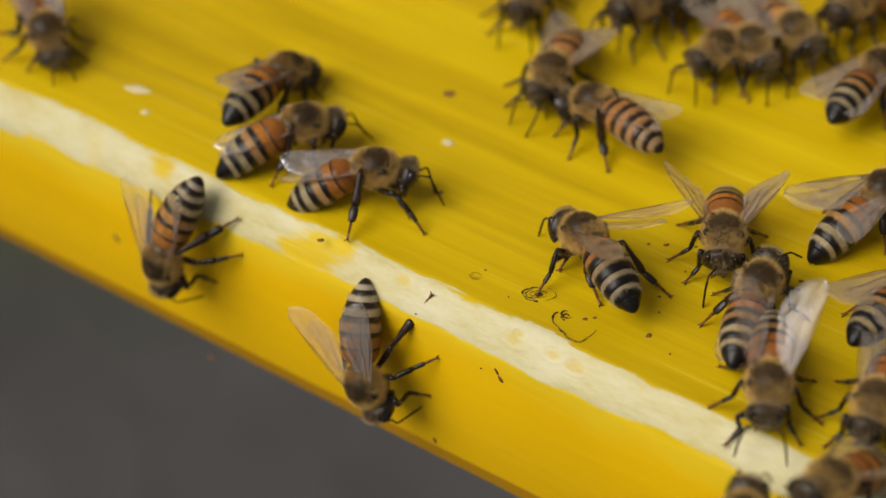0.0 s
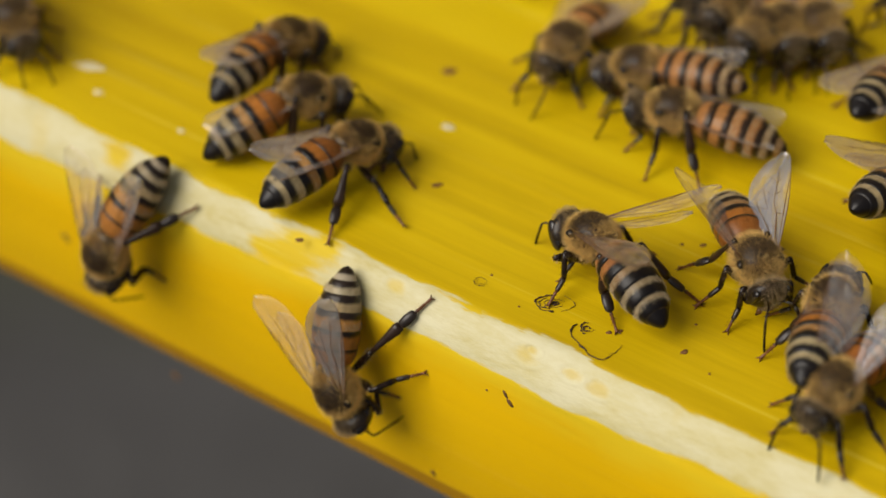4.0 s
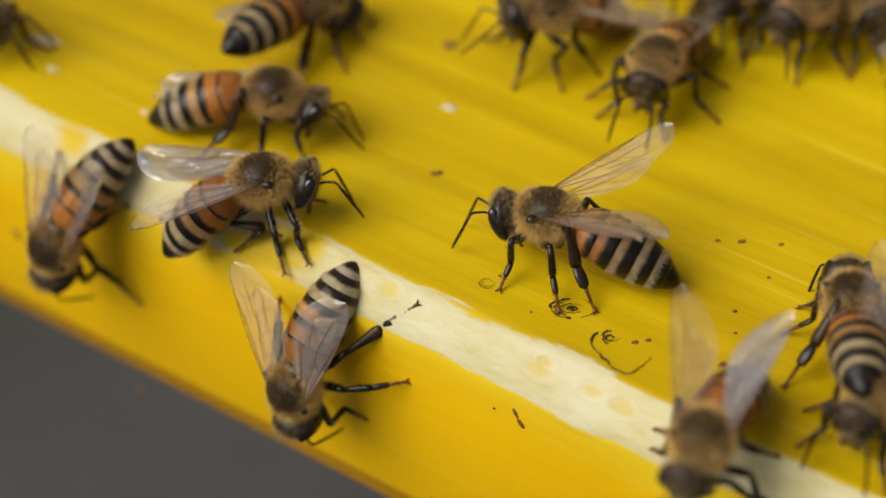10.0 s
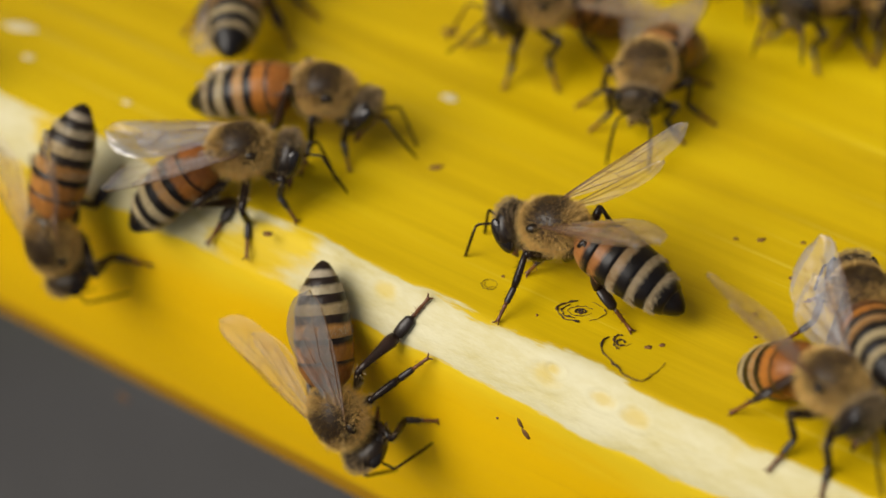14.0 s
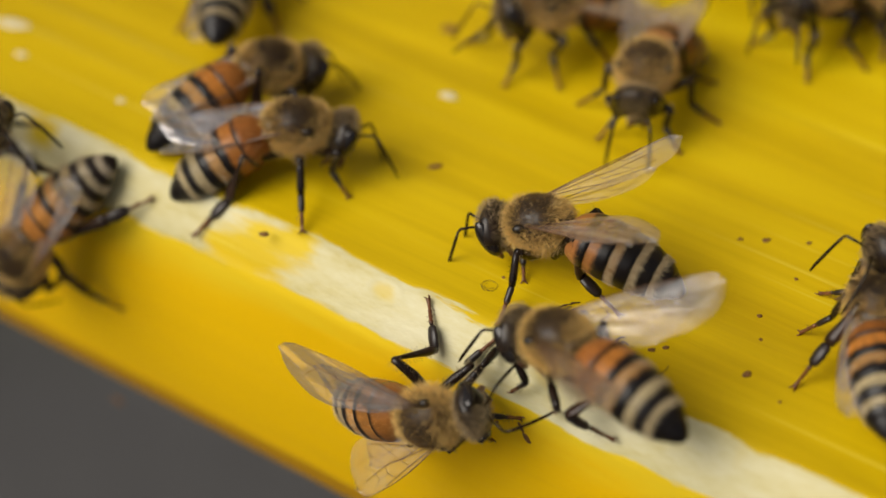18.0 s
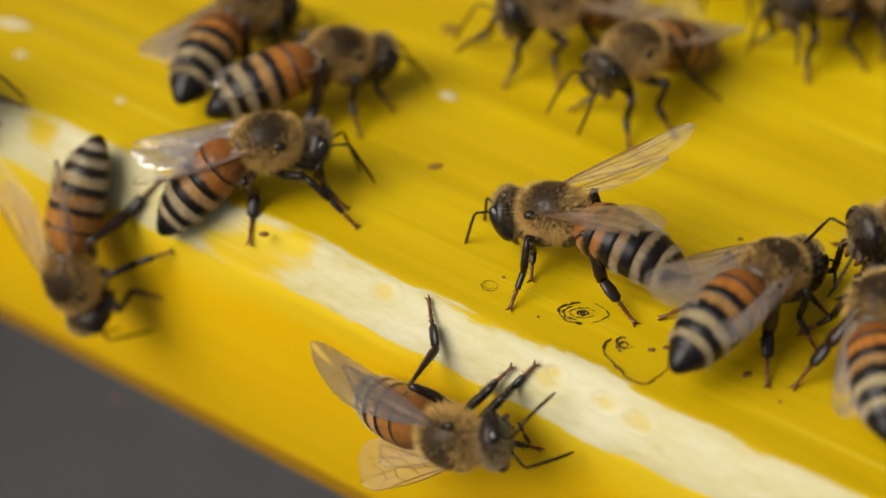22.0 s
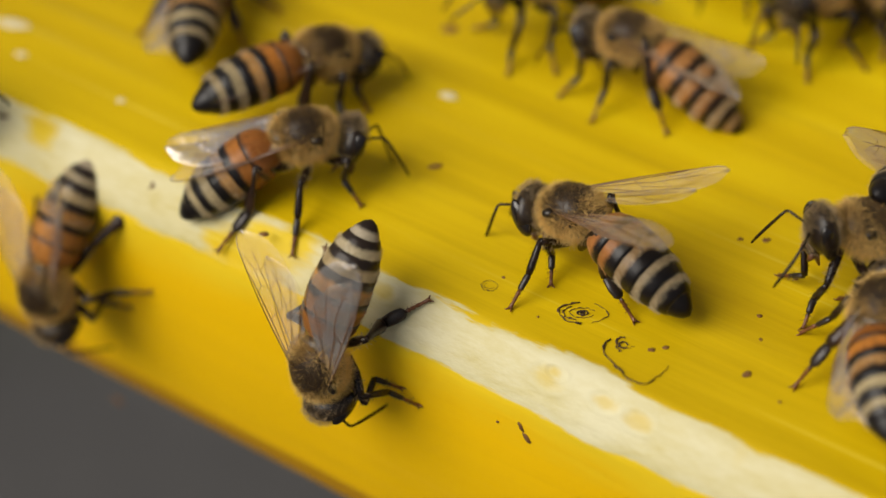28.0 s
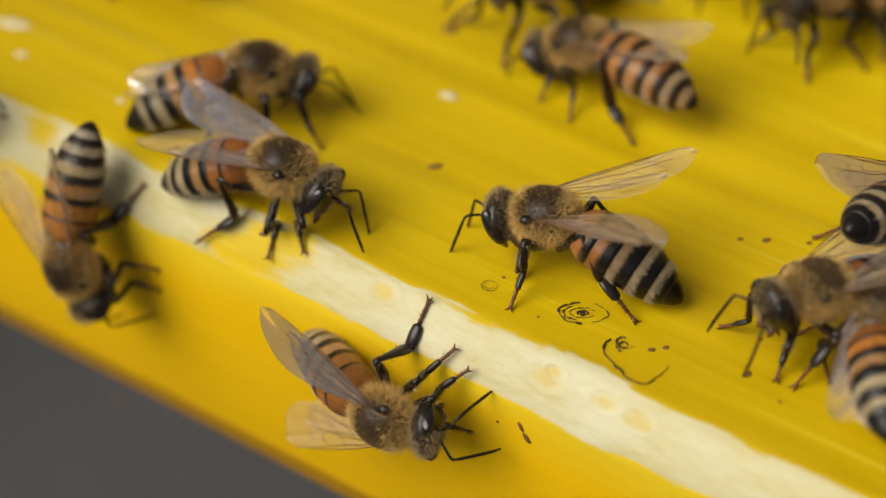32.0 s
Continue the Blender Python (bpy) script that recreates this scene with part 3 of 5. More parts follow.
def leg_pose(leg, s, foot):
    """Frames of femur, tibia and tarsus in the bee's space (mm) for a foot at that point."""
    a, b, c = BONES[leg]
    hip = Vector(HIPS[leg])
    hip.y *= s
    away = Vector((foot.x - hip.x, foot.y - hip.y, 0))
    away = away.normalized() if away.length > 0.05 else Vector((0, s, 0))
    ankle = foot + (-away * 0.76 + Vector((0, 0, 0.65))) * c * 0.98
    v = ankle - hip
    dist = v.length
    reach = (a + b) * 0.985
    if dist > reach:
        # stretch out: let the foot segment lie flatter
        ankle = foot + (hip - foot).normalized() * c * 0.98
        v = ankle - hip
        dist = v.length
        if dist > reach:
            v = v.normalized() * reach
            ankle, dist = hip + v, reach
    dist = max(dist, abs(a - b) + 0.15)
    n = v.normalized()
    cosa = max(-1.0, min(1.0, (a * a + dist * dist - b * b) / (2 * a * dist)))
    pole = Vector((0, 0, 1)) + away * 0.4
    pole = (pole - n * pole.dot(n)).normalized()
    knee = hip + n * a * cosa + pole * a * math.sqrt(max(0.0, 1 - cosa * cosa))
    side = n.cross(pole).normalized()
    return bone(hip, knee - hip, side), bone(knee, ankle - knee, side), bone(ankle, foot - ankle, side)


def metres(m):
    m = m.copy()
    m.translation = m.translation * MM
    return m


def between(rows, t):
    """The values at t: a smooth run through the rows."""
    for i in range(len(rows) - 1):
        if rows[i][0] <= t <= rows[i + 1][0]:
            break
    p0, p1, p2, p3 = rows[max(i - 1, 0)], rows[i], rows[i + 1], rows[min(i + 2, len(rows) - 1)]
    h = p2[0] - p1[0]
    u = (t - p1[0]) / h
    out = []
    for k in range(1, len(p1)):
        d = (p2[k] - p1[k]) / h
        g0 = (p1[k] - p0[k]) / (p1[0] - p0[0]) if p1[0] > p0[0] else 0.0
        g3 = (p3[k] - p2[k]) / (p3[0] - p2[0]) if p3[0] > p2[0] else 0.0
        m1 = 2 * g0 * d / (g0 + d) if g0 * d > 0 else 0.0
        m2 = 2 * g3 * d / (g3 + d) if g3 * d > 0 else 0.0
        out.append((2 * u**3 - 3 * u**2 + 1) * p1[k] + (u**3 - 2 * u**2 + u) * h * m1 + (-2 * u**3 + 3 * u**2) * p2[k] + (u**3 - u**2) * h * m2)
    return out


def go(made, surface, rows, feet=None, step=0.5, flaps=None):
    """Walk a bee over a surface. rows: seconds, x, y, z (mm on that surface), heading, pitch, roll, abdomen pitch and turn (degrees).
    feet: for some legs, the spots (seconds, x, y) on which the foot stands; flaps: seconds, spread of the left and right wings, their rise (for each side where it differs)."""
    bee, ab, bee_legs, wings = made
    front = surface is FRONT
    feet = feet or {}
    times = sorted({round(i * step, 3) for i in range(int(32 / step) + 1)} | {r[0] for r in rows})
    body, belly, bones = [], [], {k: ([], [], []) for k in bee_legs}
    stand, last = {}, None
    for t in times:
        x, y, z, yaw, pitch, roll, ap, ay = between(rows, t)
        if last is not None and t not in (32.0, 0.0) and max(abs(p - q) for p, q in zip(last, (x, y, z, yaw, pitch, roll, ap, ay))) < 0.02:
            continue
        last = (x, y, z, yaw, pitch, roll, ap, ay)
        m = Matrix.Translation((x, y, z)) @ Euler((radians(roll), radians(pitch), radians(yaw))).to_matrix().to_4x4()
        back = m.inverted()
        body.append((t, metres(surface @ m)))
        belly.append((t, at(*WAIST, 0, ap, ay)))
        for (leg, s), keep in bones.items():
            hx, hy = REST[leg]
            home = m @ Vector((hx * SIZE, hy * s * SIZE, 0))
            if (leg, s) in feet:
                fx, fy = between(feet[leg, s], t)
                spot = Vector((fx, fy, 0))
            else:
                spot = stand.get((leg, s))
                if spot is None or (Vector((spot.x, spot.y)) - Vector((home.x, home.y))).length > 1.15:
                    spot = home.copy()
                    spot.x += 0.35 * math.sin(t * 3.1 + hx * 2 + s)
                    spot.y += 0.35 * math.cos(t * 2.3 + hx + 2 * s)
            spot.y = min(spot.y, 0.6) if front else max(spot.y, -2.4)
            spot.z = rest_height(front, spot.y)
            spot.z += 0.42 if spot.z < -0.05 else 0.14
            stand[leg, s] = spot
            fe, ti, ta = leg_pose(leg, s, (back @ spot) / SIZE)
            inv = fe.inverted()
            keep[0].append((t, metres(fe)))
            keep[1].append((t, metres(inv @ ti)))
            keep[2].append((t, metres(inv @ ta)))
    walk(bee, body)
    walk(ab, belly)
    if flaps:
        for i, wing in enumerate(wings):
            walk(wing[1], [(r[0], wing_pose(wing, r[1 + i], r[3 + i * (len(r) > 4)])[0]) for r in flaps])
            walk(wing[2], [(r[0], wing_pose(wing, r[1 + i], r[3 + i * (len(r) > 4)])[1]) for r in flaps])
    for k, (p, q, r) in bones.items():
        for ob, rw in zip(bee_legs[k], (p, q, r)):
            walk(ob, rw)


bee_a = build_bee("orange and black striped honey bee clinging to the board's front edge", spread=(8, 42), lift=14, head=(0, 30), roll=(-6, 10), coat="amber")
bee_b = build_bee("honey bee hanging head down over the worn board edge", spread=(10, 34), lift=12, head=(0, 30), roll=(28, 10), coat="amber")
bee_c = build_bee("honey bee standing beside the worn cream edge, wings half open", spread=(20, 24), lift=14)
bee_d = build_bee("striped honey bee standing on the yellow board", spread=(-3, 0), lift=-16)
bee_e = build_bee("striped honey bee near the back of the group", spread=(0, 2), lift=-12)
bee_f = build_bee("honey bee standing alert with its wings held apart", spread=(14, 40), lift=16, head=(0, 18), roll=(14, -6), coat="dark")
bee_g1 = build_bee("honey bee in the crowd at the back of the board", spread=(12, 12), lift=-6, coat="tawny")
bee_g2 = build_bee("brownish honey bee walking among others", spread=(6, 6), lift=-8, coat="tawny")
bee_r1 = build_bee("honey bee walking about with raised open wings", spread=(26, 26), lift=38, shift=0.1, roll=(30, 34))
bee_r2 = build_bee("reddish honey bee striding across the board", spread=(6, 8), lift=-8, coat="tawny")
bee_z = build_bee("honey bee with dark bands standing on the yellow board", spread=(-3, 3), lift=-8)
bee_y = build_bee("fuzzy honey bee with raised wings near the edge", spread=(18, 18), lift=30, roll=(10, 26))
bee_y2 = build_bee("honey bee in the crowd by the worn edge", spread=(10, 10), lift=2)
bee_y3 = build_bee("honey bee in the crowd by the worn edge", spread=(10, 10), lift=2)
bee_q = build_bee("honey bee walking with its antennae stretched out", spread=(10, 16), lift=14, head=(0, 20), coat="dark")
bee_s = build_bee("striped honey bee walking away over the board", spread=(20, 20), lift=20)
bee_s2 = build_bee("striped honey bee walking away over the board", spread=(14, 14), lift=14)
bee_i1 = build_bee("honey bee in the crowd at the back of the board", spread=(12, 12), lift=0, coat="tawny")
bee_i2 = build_bee("honey bee in the crowd at the back of the board", spread=(10, 10), lift=-2, coat="tawny")
bee_i3 = build_bee("striped honey bee walking away at the back of the board", spread=(12, 12), lift=2)
bee_i4 = build_bee("honey bee in the crowd at the back of the board", spread=(12, 12), lift=0)
bee_i5 = build_bee("honey bee in the crowd at the back of the board", spread=(12, 12), lift=0)
bee_i6 = build_bee("honey bee in the crowd at the back of the board", spread=(12, 12), lift=0)
bee_j = build_bee("honey bee facing outward beside the cream edge", spread=(14, 14), lift=12)
bee_i7 = build_bee("honey bee in the crowd at the back of the board", spread=(12, 12), lift=0)
bee_i8 = build_bee("honey bee in the crowd at the back of the board", spread=(12, 12), lift=2, coat="tawny")

# ---- debris on the board ----
def lump(name, place, size, turn, mat, label, category, height=0.12, stretch=1.0):
    def rough(d):
        return 1 + 0.45 * noise.noise(d * 2.1 + Vector((place[0], place[1], 0)))
    v, fc = ball((0, 0, 0.02), (size * stretch, size, height), 10, 7, rough)
    ob = new(name, mesh(name, v, fc, mat))
    ob.matrix_basis = at(place[0], place[1], 0.0, 0, 0, turn)
    return tagged(ob, label, category)


VIEW = 34.2  # the board's marks lie along this heading


def curl(place, arcs, label):
    """A dried, curled fibre: thin arcs (radius across, radius along, from, to, thickness) round one spot."""
    shapes = []
    for rx, ry, a0, a1, r in arcs:
        n = max(4, int(abs(a1 - a0) / 9))
        pts, rad = [], []
        for i in range(n + 1):
            a = radians(a0 + (a1 - a0) * i / n)
            w = 1 + 0.16 * noise.noise(Vector((i * 0.45, rx * 3, place[0])))
            pts.append((rx * w * math.cos(a), ry * w * math.sin(a), 0.05 + 0.03 * math.sin(i * 1.7)))
            rad.append(r * (0.16 + 0.66 * abs(noise.noise(Vector((i * 0.8, rx * 5, ry)))) * 1.6))
        shapes.append(tube(pts, rad, 6))
    ob = new("dried_fibre", mesh("dried_fibre", *join(*shapes), M_DEBRIS))
    ob.matrix_basis = at(place[0], place[1], 0.0, 0, 0, VIEW)
    return tagged(ob, label, "debris")


curl((10.03, 3.67), [(1.45, 0.95, 95, 265, 0.12), (1.5, 0.98, -70, 60, 0.045), (1.15, 0.62, 120, 250, 0.1), (0.75, 0.42, 20, 330, 0.055), (0.32, 0.2, 0, 360, 0.10), (0.12, 0.1, 0, 330, 0.11)],
     "dark ring of dried fibre stuck to the yellow paint")
curl((4.18, 2.54), [(0.48, 0.44, 0, 350, 0.04), (0.30, 0.25, 120, 330, 0.02)], "small dark ring stuck to the yellow paint")
curl((14.68, 2.81), [(2.15, 2.3, 150, 232, 0.15), (2.0, 2.45, 228, 290, 0.09), (1.6, 2.2, 285, 330, 0.06)], "curved dark fibre stuck to the yellow paint")
curl((13.42, 2.69), [(0.42, 0.62, 70, 250, 0.12), (0.25, 0.25, 0, 320, 0.13), (0.62, 0.3, 280, 350, 0.04)], "short curled dark fibre on the yellow paint")

for place, size, long, turn in (((-4.80, 9.95), 0.24, 2.0, 50), ((18.80, 9.35), 0.14, 1.2, 10), ((19.81, 7.61), 0.09, 1.2, 30), ((20.52, 4.66), 0.22, 1.3, 70), 
                                ((19.10, 13.42), 0.1, 1.2, 0), ((4.47, 3.64), 0.1, 1.1, 0), ((8.03, 1.90), 0.07, 1.1, 0),
                                ((-9.86, -1.34), 0.22, 1.5, 30), ((28.08, 18.07), 0.16, 1.4, 30), ((23.14, 3.71), 0.08, 1.3, 0)):
    lump("crumb", place, size, turn, M_CRUMB, "dark brown crumb lying on the yellow board", "debris", 0.10, long)
for place, size in (((14.97, 3.29), 0.16), ((15.56, 3.92), 0.14), ((15.94, 15.52), 0.19), ((14.57, 14.72), 0.12), ((18.23, 16.77), 0.13)):
    lump("crumb", place, size, 40, M_CRUMB, "brown crumb lying on the yellow board", "debris", 0.08, 1.4)
lump("crumb", (-12.22, 22.58), 0.45, 30, M_CRUMB, "rusty brown stain-like crumb on the board", "debris", 0.05, 1.3)
for place, size, long, turn in (((-8.15, 16.44), 0.42, 1.4, 10), ((-37.40, 6.22), 0.55, 2.2, 20), ((-34.54, 3.92), 0.34, 1.3, 20), ((-25.74, 3.89), 0.26, 1.3, 0), ((29.90, 19.31), 0.2, 1.2, 0)):
    lump("wax_fleck", place, size, turn, M_WAX, "pale wax fleck smeared on the yellow paint", "wax", 0.05, long)


def face_fleck(place, size, turn, long):
    v, fc = ball((0, 0, 0.02), (size * long, size, 0.1), 10, 7, lambda d: 1 + 0.5 * noise.noise(d * 2 + Vector((place[0], 0, 0))))
    ob = new("crumb", mesh("crumb", v, fc, M_CRUMB))
    ob.matrix_basis = at(place[0], -2.5, place[1], 90, 0, 0) @ at(0, 0, 0, 0, 0, turn)
    return tagged(ob, "brown splinter stuck to the board's front", "debris")


for place, size, turn, long in (((9.80, -4.45), 0.13, -60, 2.9), ((10.25, -5.19), 0.19, -50, 2.1), ((8.18, -4.97), 0.08, 0, 1.2), ((3.29, -17.04), 0.18, -60, 2.0), ((-34.01, -11.03), 0.25, -50, 2.2), ((-23.18, -21.35), 0.2, -20, 2.2)):
    face_fleck(place, size, turn, long)


# the lens is set on the bee with the parted wings
cam.data.dof.use_dof, cam.data.dof.focus_object, cam.data.dof.aperture_fstop = True, bee_f[1], 16.0


def motions():
    go(bee_a, FRONT, [(0, -1.45, -9.66, 0.42, -65, -6, 2, -23, -5), (1, -2.47, -9.10, 0.48, -72, -10, 2, -24, -3), (2, -1.39, -8.34, 0.50, -64, -10, 2, -20, -3), (3, -3.28, -8.21, 0.44, -73, -7, 3, -27, -7), (6, -0.67, -8.52, 0.52, -53, -5, 3, -20, -4), (7, -2.93, -7.10, 0.49, -81, -14, 3, -26, -8), (8, -4.00, -6.87, 0.50, -90, -14, 3, -27, -7), (9, -5.14, -5.71, 0.47, -114, -13, 3, -26, -8), (10, -5.05, -8.32, 0.51, -90, -13, 3, -28, -6), (11, -2.74, -4.03, 0.47, -75, -9, 3, -26, -7), (12, -0.82, -4.77, 0.38, -62, -6, 3, -22, -8), (13, -1.76, -6.28, 0.41, -60, -7, 3, -25, -8), (14, -0.57, -6.95, 0.44, -54, -6, 3, -22, -6), (16.5, -1.05, -6.97, 0.31, -62, 3, 4, -7, -12), (17, -1.53, -3.89, 0.32, -57, 6, 4, -12, -10), (17.5, 1.90, -4.43, 0.34, -16, -5, 1, -22, -1), (18, 5.86, -2.69, 0.36, 26, 2, 0, -11, 5), (19, 5.39, -4.49, 0.35, 7, -3, 1, -14, 2), (20, 5.98, -4.79, 0.34, 6, -5, 0, -17, 5), (21, 6.96, -3.64, 0.36, 12, -2, 0, -15, 3), (22, 7.53, -3.43, 0.35, 15, -2, 0, -13, 6), (23, 6.78, -3.90, 0.35, 13, -4, -1, -14, 7), (23.5, 5.70, -3.68, 0.35, -2, -2, -1, -15, 11), (24, 2.33, -4.86, 0.32, -59, 5, 5, -5, -16), (25, 1.49, -5.83, 0.33, -61, 3, 5, -11, -16), (25.5, 1.24, -3.38, 0.32, -60, 10, 4, 3, -12), (27.5, -2.86, -9.71, 0.39, -67, -5, 2, -17, -3), (28, -1.72, -3.29, 0.41, -84, -8, 4, -24, -9), (29, -2.50, -3.26, 0.42, -85, -9, 4, -25, -9), (30, -1.55, -4.14, 0.36, -64, -2, 3, -22, -8), (31, -1.30, -3.77, 0.33, -60, 5, 4, -14, -10), (32, 2.92, -4.62, 0.34, 4, -5, 0, -19, 3)], {("hind", 1): [(0, 2.01, -0.49), (3, 2, -0.4), (8, 1.68, -0.08), (14, 1.75, -0.05), (17, 1.8, -0.04), (32, 1.83, -0.03)], ("mid", 1): [(0, 3.62, -6.16), (1, 3.53, -6.11), (2, 4.51, -5.91), (3, 2.44, -6.82), (6, 3.29, -4.43), (7, 2.87, -6.87), (8, 2.32, -7.47), (9, 0.79, -9.95), (10, 1.36, -6.3), (11, 1.11, -6.31), (12, 3.58, -5.32), (13, 3.68, -6.1), (14, 3.21, -2.56), (17, 3.06, -3.21), (18, 6.8, -0.3), (19, 8.42, -1.11), (24, 8.42, -1.11), (25, 6.53, -2.08), (28, 2.5, -6.78), (29, 1.48, -7.51), (30, 4.39, -2.48), (31, 3.23, -1.72), (32, 4.64, -1.42)]}, flaps=[(0, 15, 26, -4, 2), (9, 12, 22, 0, 2), (10, 15, 26, -4, 2), (16.5, 15, 28, -4, 2), (17, 20, 28, -2, 2), (18, 34, 28, 6, 0), (23, 34, 28, 6, 0), (24, 16, 26, -6, 0), (28, 15, 24, -3, 2), (31, 15, 28, -4, 2), (32, 34, 28, 6, 0)])
    go(bee_b, FRONT, [(0, -24.57, -6.89, 0.37, -93, -5, 4, -21, -11), (1, -27.38, -7.45, 0.39, -107, -10, 4, -24, -12), (2, -28.24, -6.36, 0.40, -112, -11, 5, -24, -13), (3, -27.02, -6.99, 0.41, -106, -11, 3, -26, -9), (6, -23.00, -4.43, 0.40, -84, -9, 5, -26, -12), (7, -21.51, -4.75, 0.41, -68, -8, 2, -19, -4), (8, -22.43, -6.34, 0.43, -73, -9, 3, -25, -7), (9, -26.61, -8.46, 0.45, -99, -14, 4, -27, -10), (10, -26.07, -6.12, 0.44, -103, -13, 4, -27, -9), (11, -25.75, -7.15, 0.43, -90, -10, 4, -29, -10), (12, -25.51, -6.18, 0.40, -99, -8, 4, -25, -11), (13, -26.48, -6.25, 0.41, -103, -8, 5, -28, -14), (14, -23.65, -4.41, 0.36, -78, -6, 4, -25, -11), (17, -24.17, -7.09, 0.43, -88, -10, 4, -30, -12), (18, -26.26, -6.83, 0.40, -111, -10, 5, -23, -13), (19, -25.13, -10.07, 0.47, -85, -12, 4, -29, -9), (20, -22.97, -7.99, 0.46, -74, -8, 4, -30, -9), (21, -21.45, -4.58, 0.35, -75, -5, 5, -25, -14), (22, -21.64, -6.51, 0.44, -72, -7, 4, -29, -9), (23, -19.29, -3.69, 0.33, -67, 6, 4, -15, -11), (24, -21.68, -5.51, 0.38, -77, -8, 4, -25, -11), (25, -22.72, -4.42, 0.39, -82, -6, 5, -29, -13), (28, -24.19, -9.11, 0.54, -83, -12, 3, -30, -7), (29, -21.48, -2.57, 0.35, -78, -5, 5, -20, -14), (30, -22.34, -2.86, 0.40, -91, -11, 5, -24, -12), (31, -22.19, -6.34, 0.38, -76, -7, 4, -28, -12), (32, -21.54, -5.30, 0.36, -71, -5, 4, -25, -11)], {("hind", 1): [(0, -18.94, -1.52), (1, -20.19, -4.71), (2, -19.49, -1.45), (3, -19.56, -1.54), (6, -20.24, -0.19), (7, -20.15, 0.23), (8, -19.6, -0.01), (9, -22.76, -2.2), (10, -22.35, -2.49), (11, -21.95, -2.42), (12, -23.43, -4.57), (14, -22.03, -0.57), (17, -18.72, -1.21), (21, -18.72, -1.21), (22, -18.7, -0.27), (23, -18.62, -0.05), (24, -20.47, -1.04), (25, -18.62, -0.05), (28, -18.62, -0.05), (29, -20.89, -0.13), (30, -20.39, -0.19), (31, -22.35, -1.37), (32, -19.69, -0.82)], ("mid", 1): [(0, -18.24, -5.09), (1, -21.71, -11.03), (2, -22.57, -10.4), (3, -24.97, -12.74), (6, -17.55, -2.7), (7, -16.91, -2.59), (8, -17.07, -2.71), (9, -20.34, -10.82), (10, -21.74, -11.93), (11, -21.71, -11.83), (12, -21.62, -11.71), (13, -21.76, -10.6), (14, -19.02, -6.35), (17, -18.91, -6.27), (18, -21.56, -11.55), (19, -21.71, -11.64), (20, -18.41, -6.01), (21, -16.55, -3.84), (22, -16.55, -3.84), (23, -16.27, -1.73), (24, -19.55, -5.6), (25, -18.73, -6.77), (28, -18.79, -8.55), (29, -19.55, -7.69), (30, -17.98, -6.38), (32, -17.95, -6.12)]}, flaps=[(0, 6, 18, -4, 0), (6, 6, 24, -4, 0), (9, 8, 16, -2, 0), (14, 6, 22, -4, 0), (18, 8, 16, -2, 0), (22, 6, 24, -4, 0), (32, 6, 24, -4, 0)])
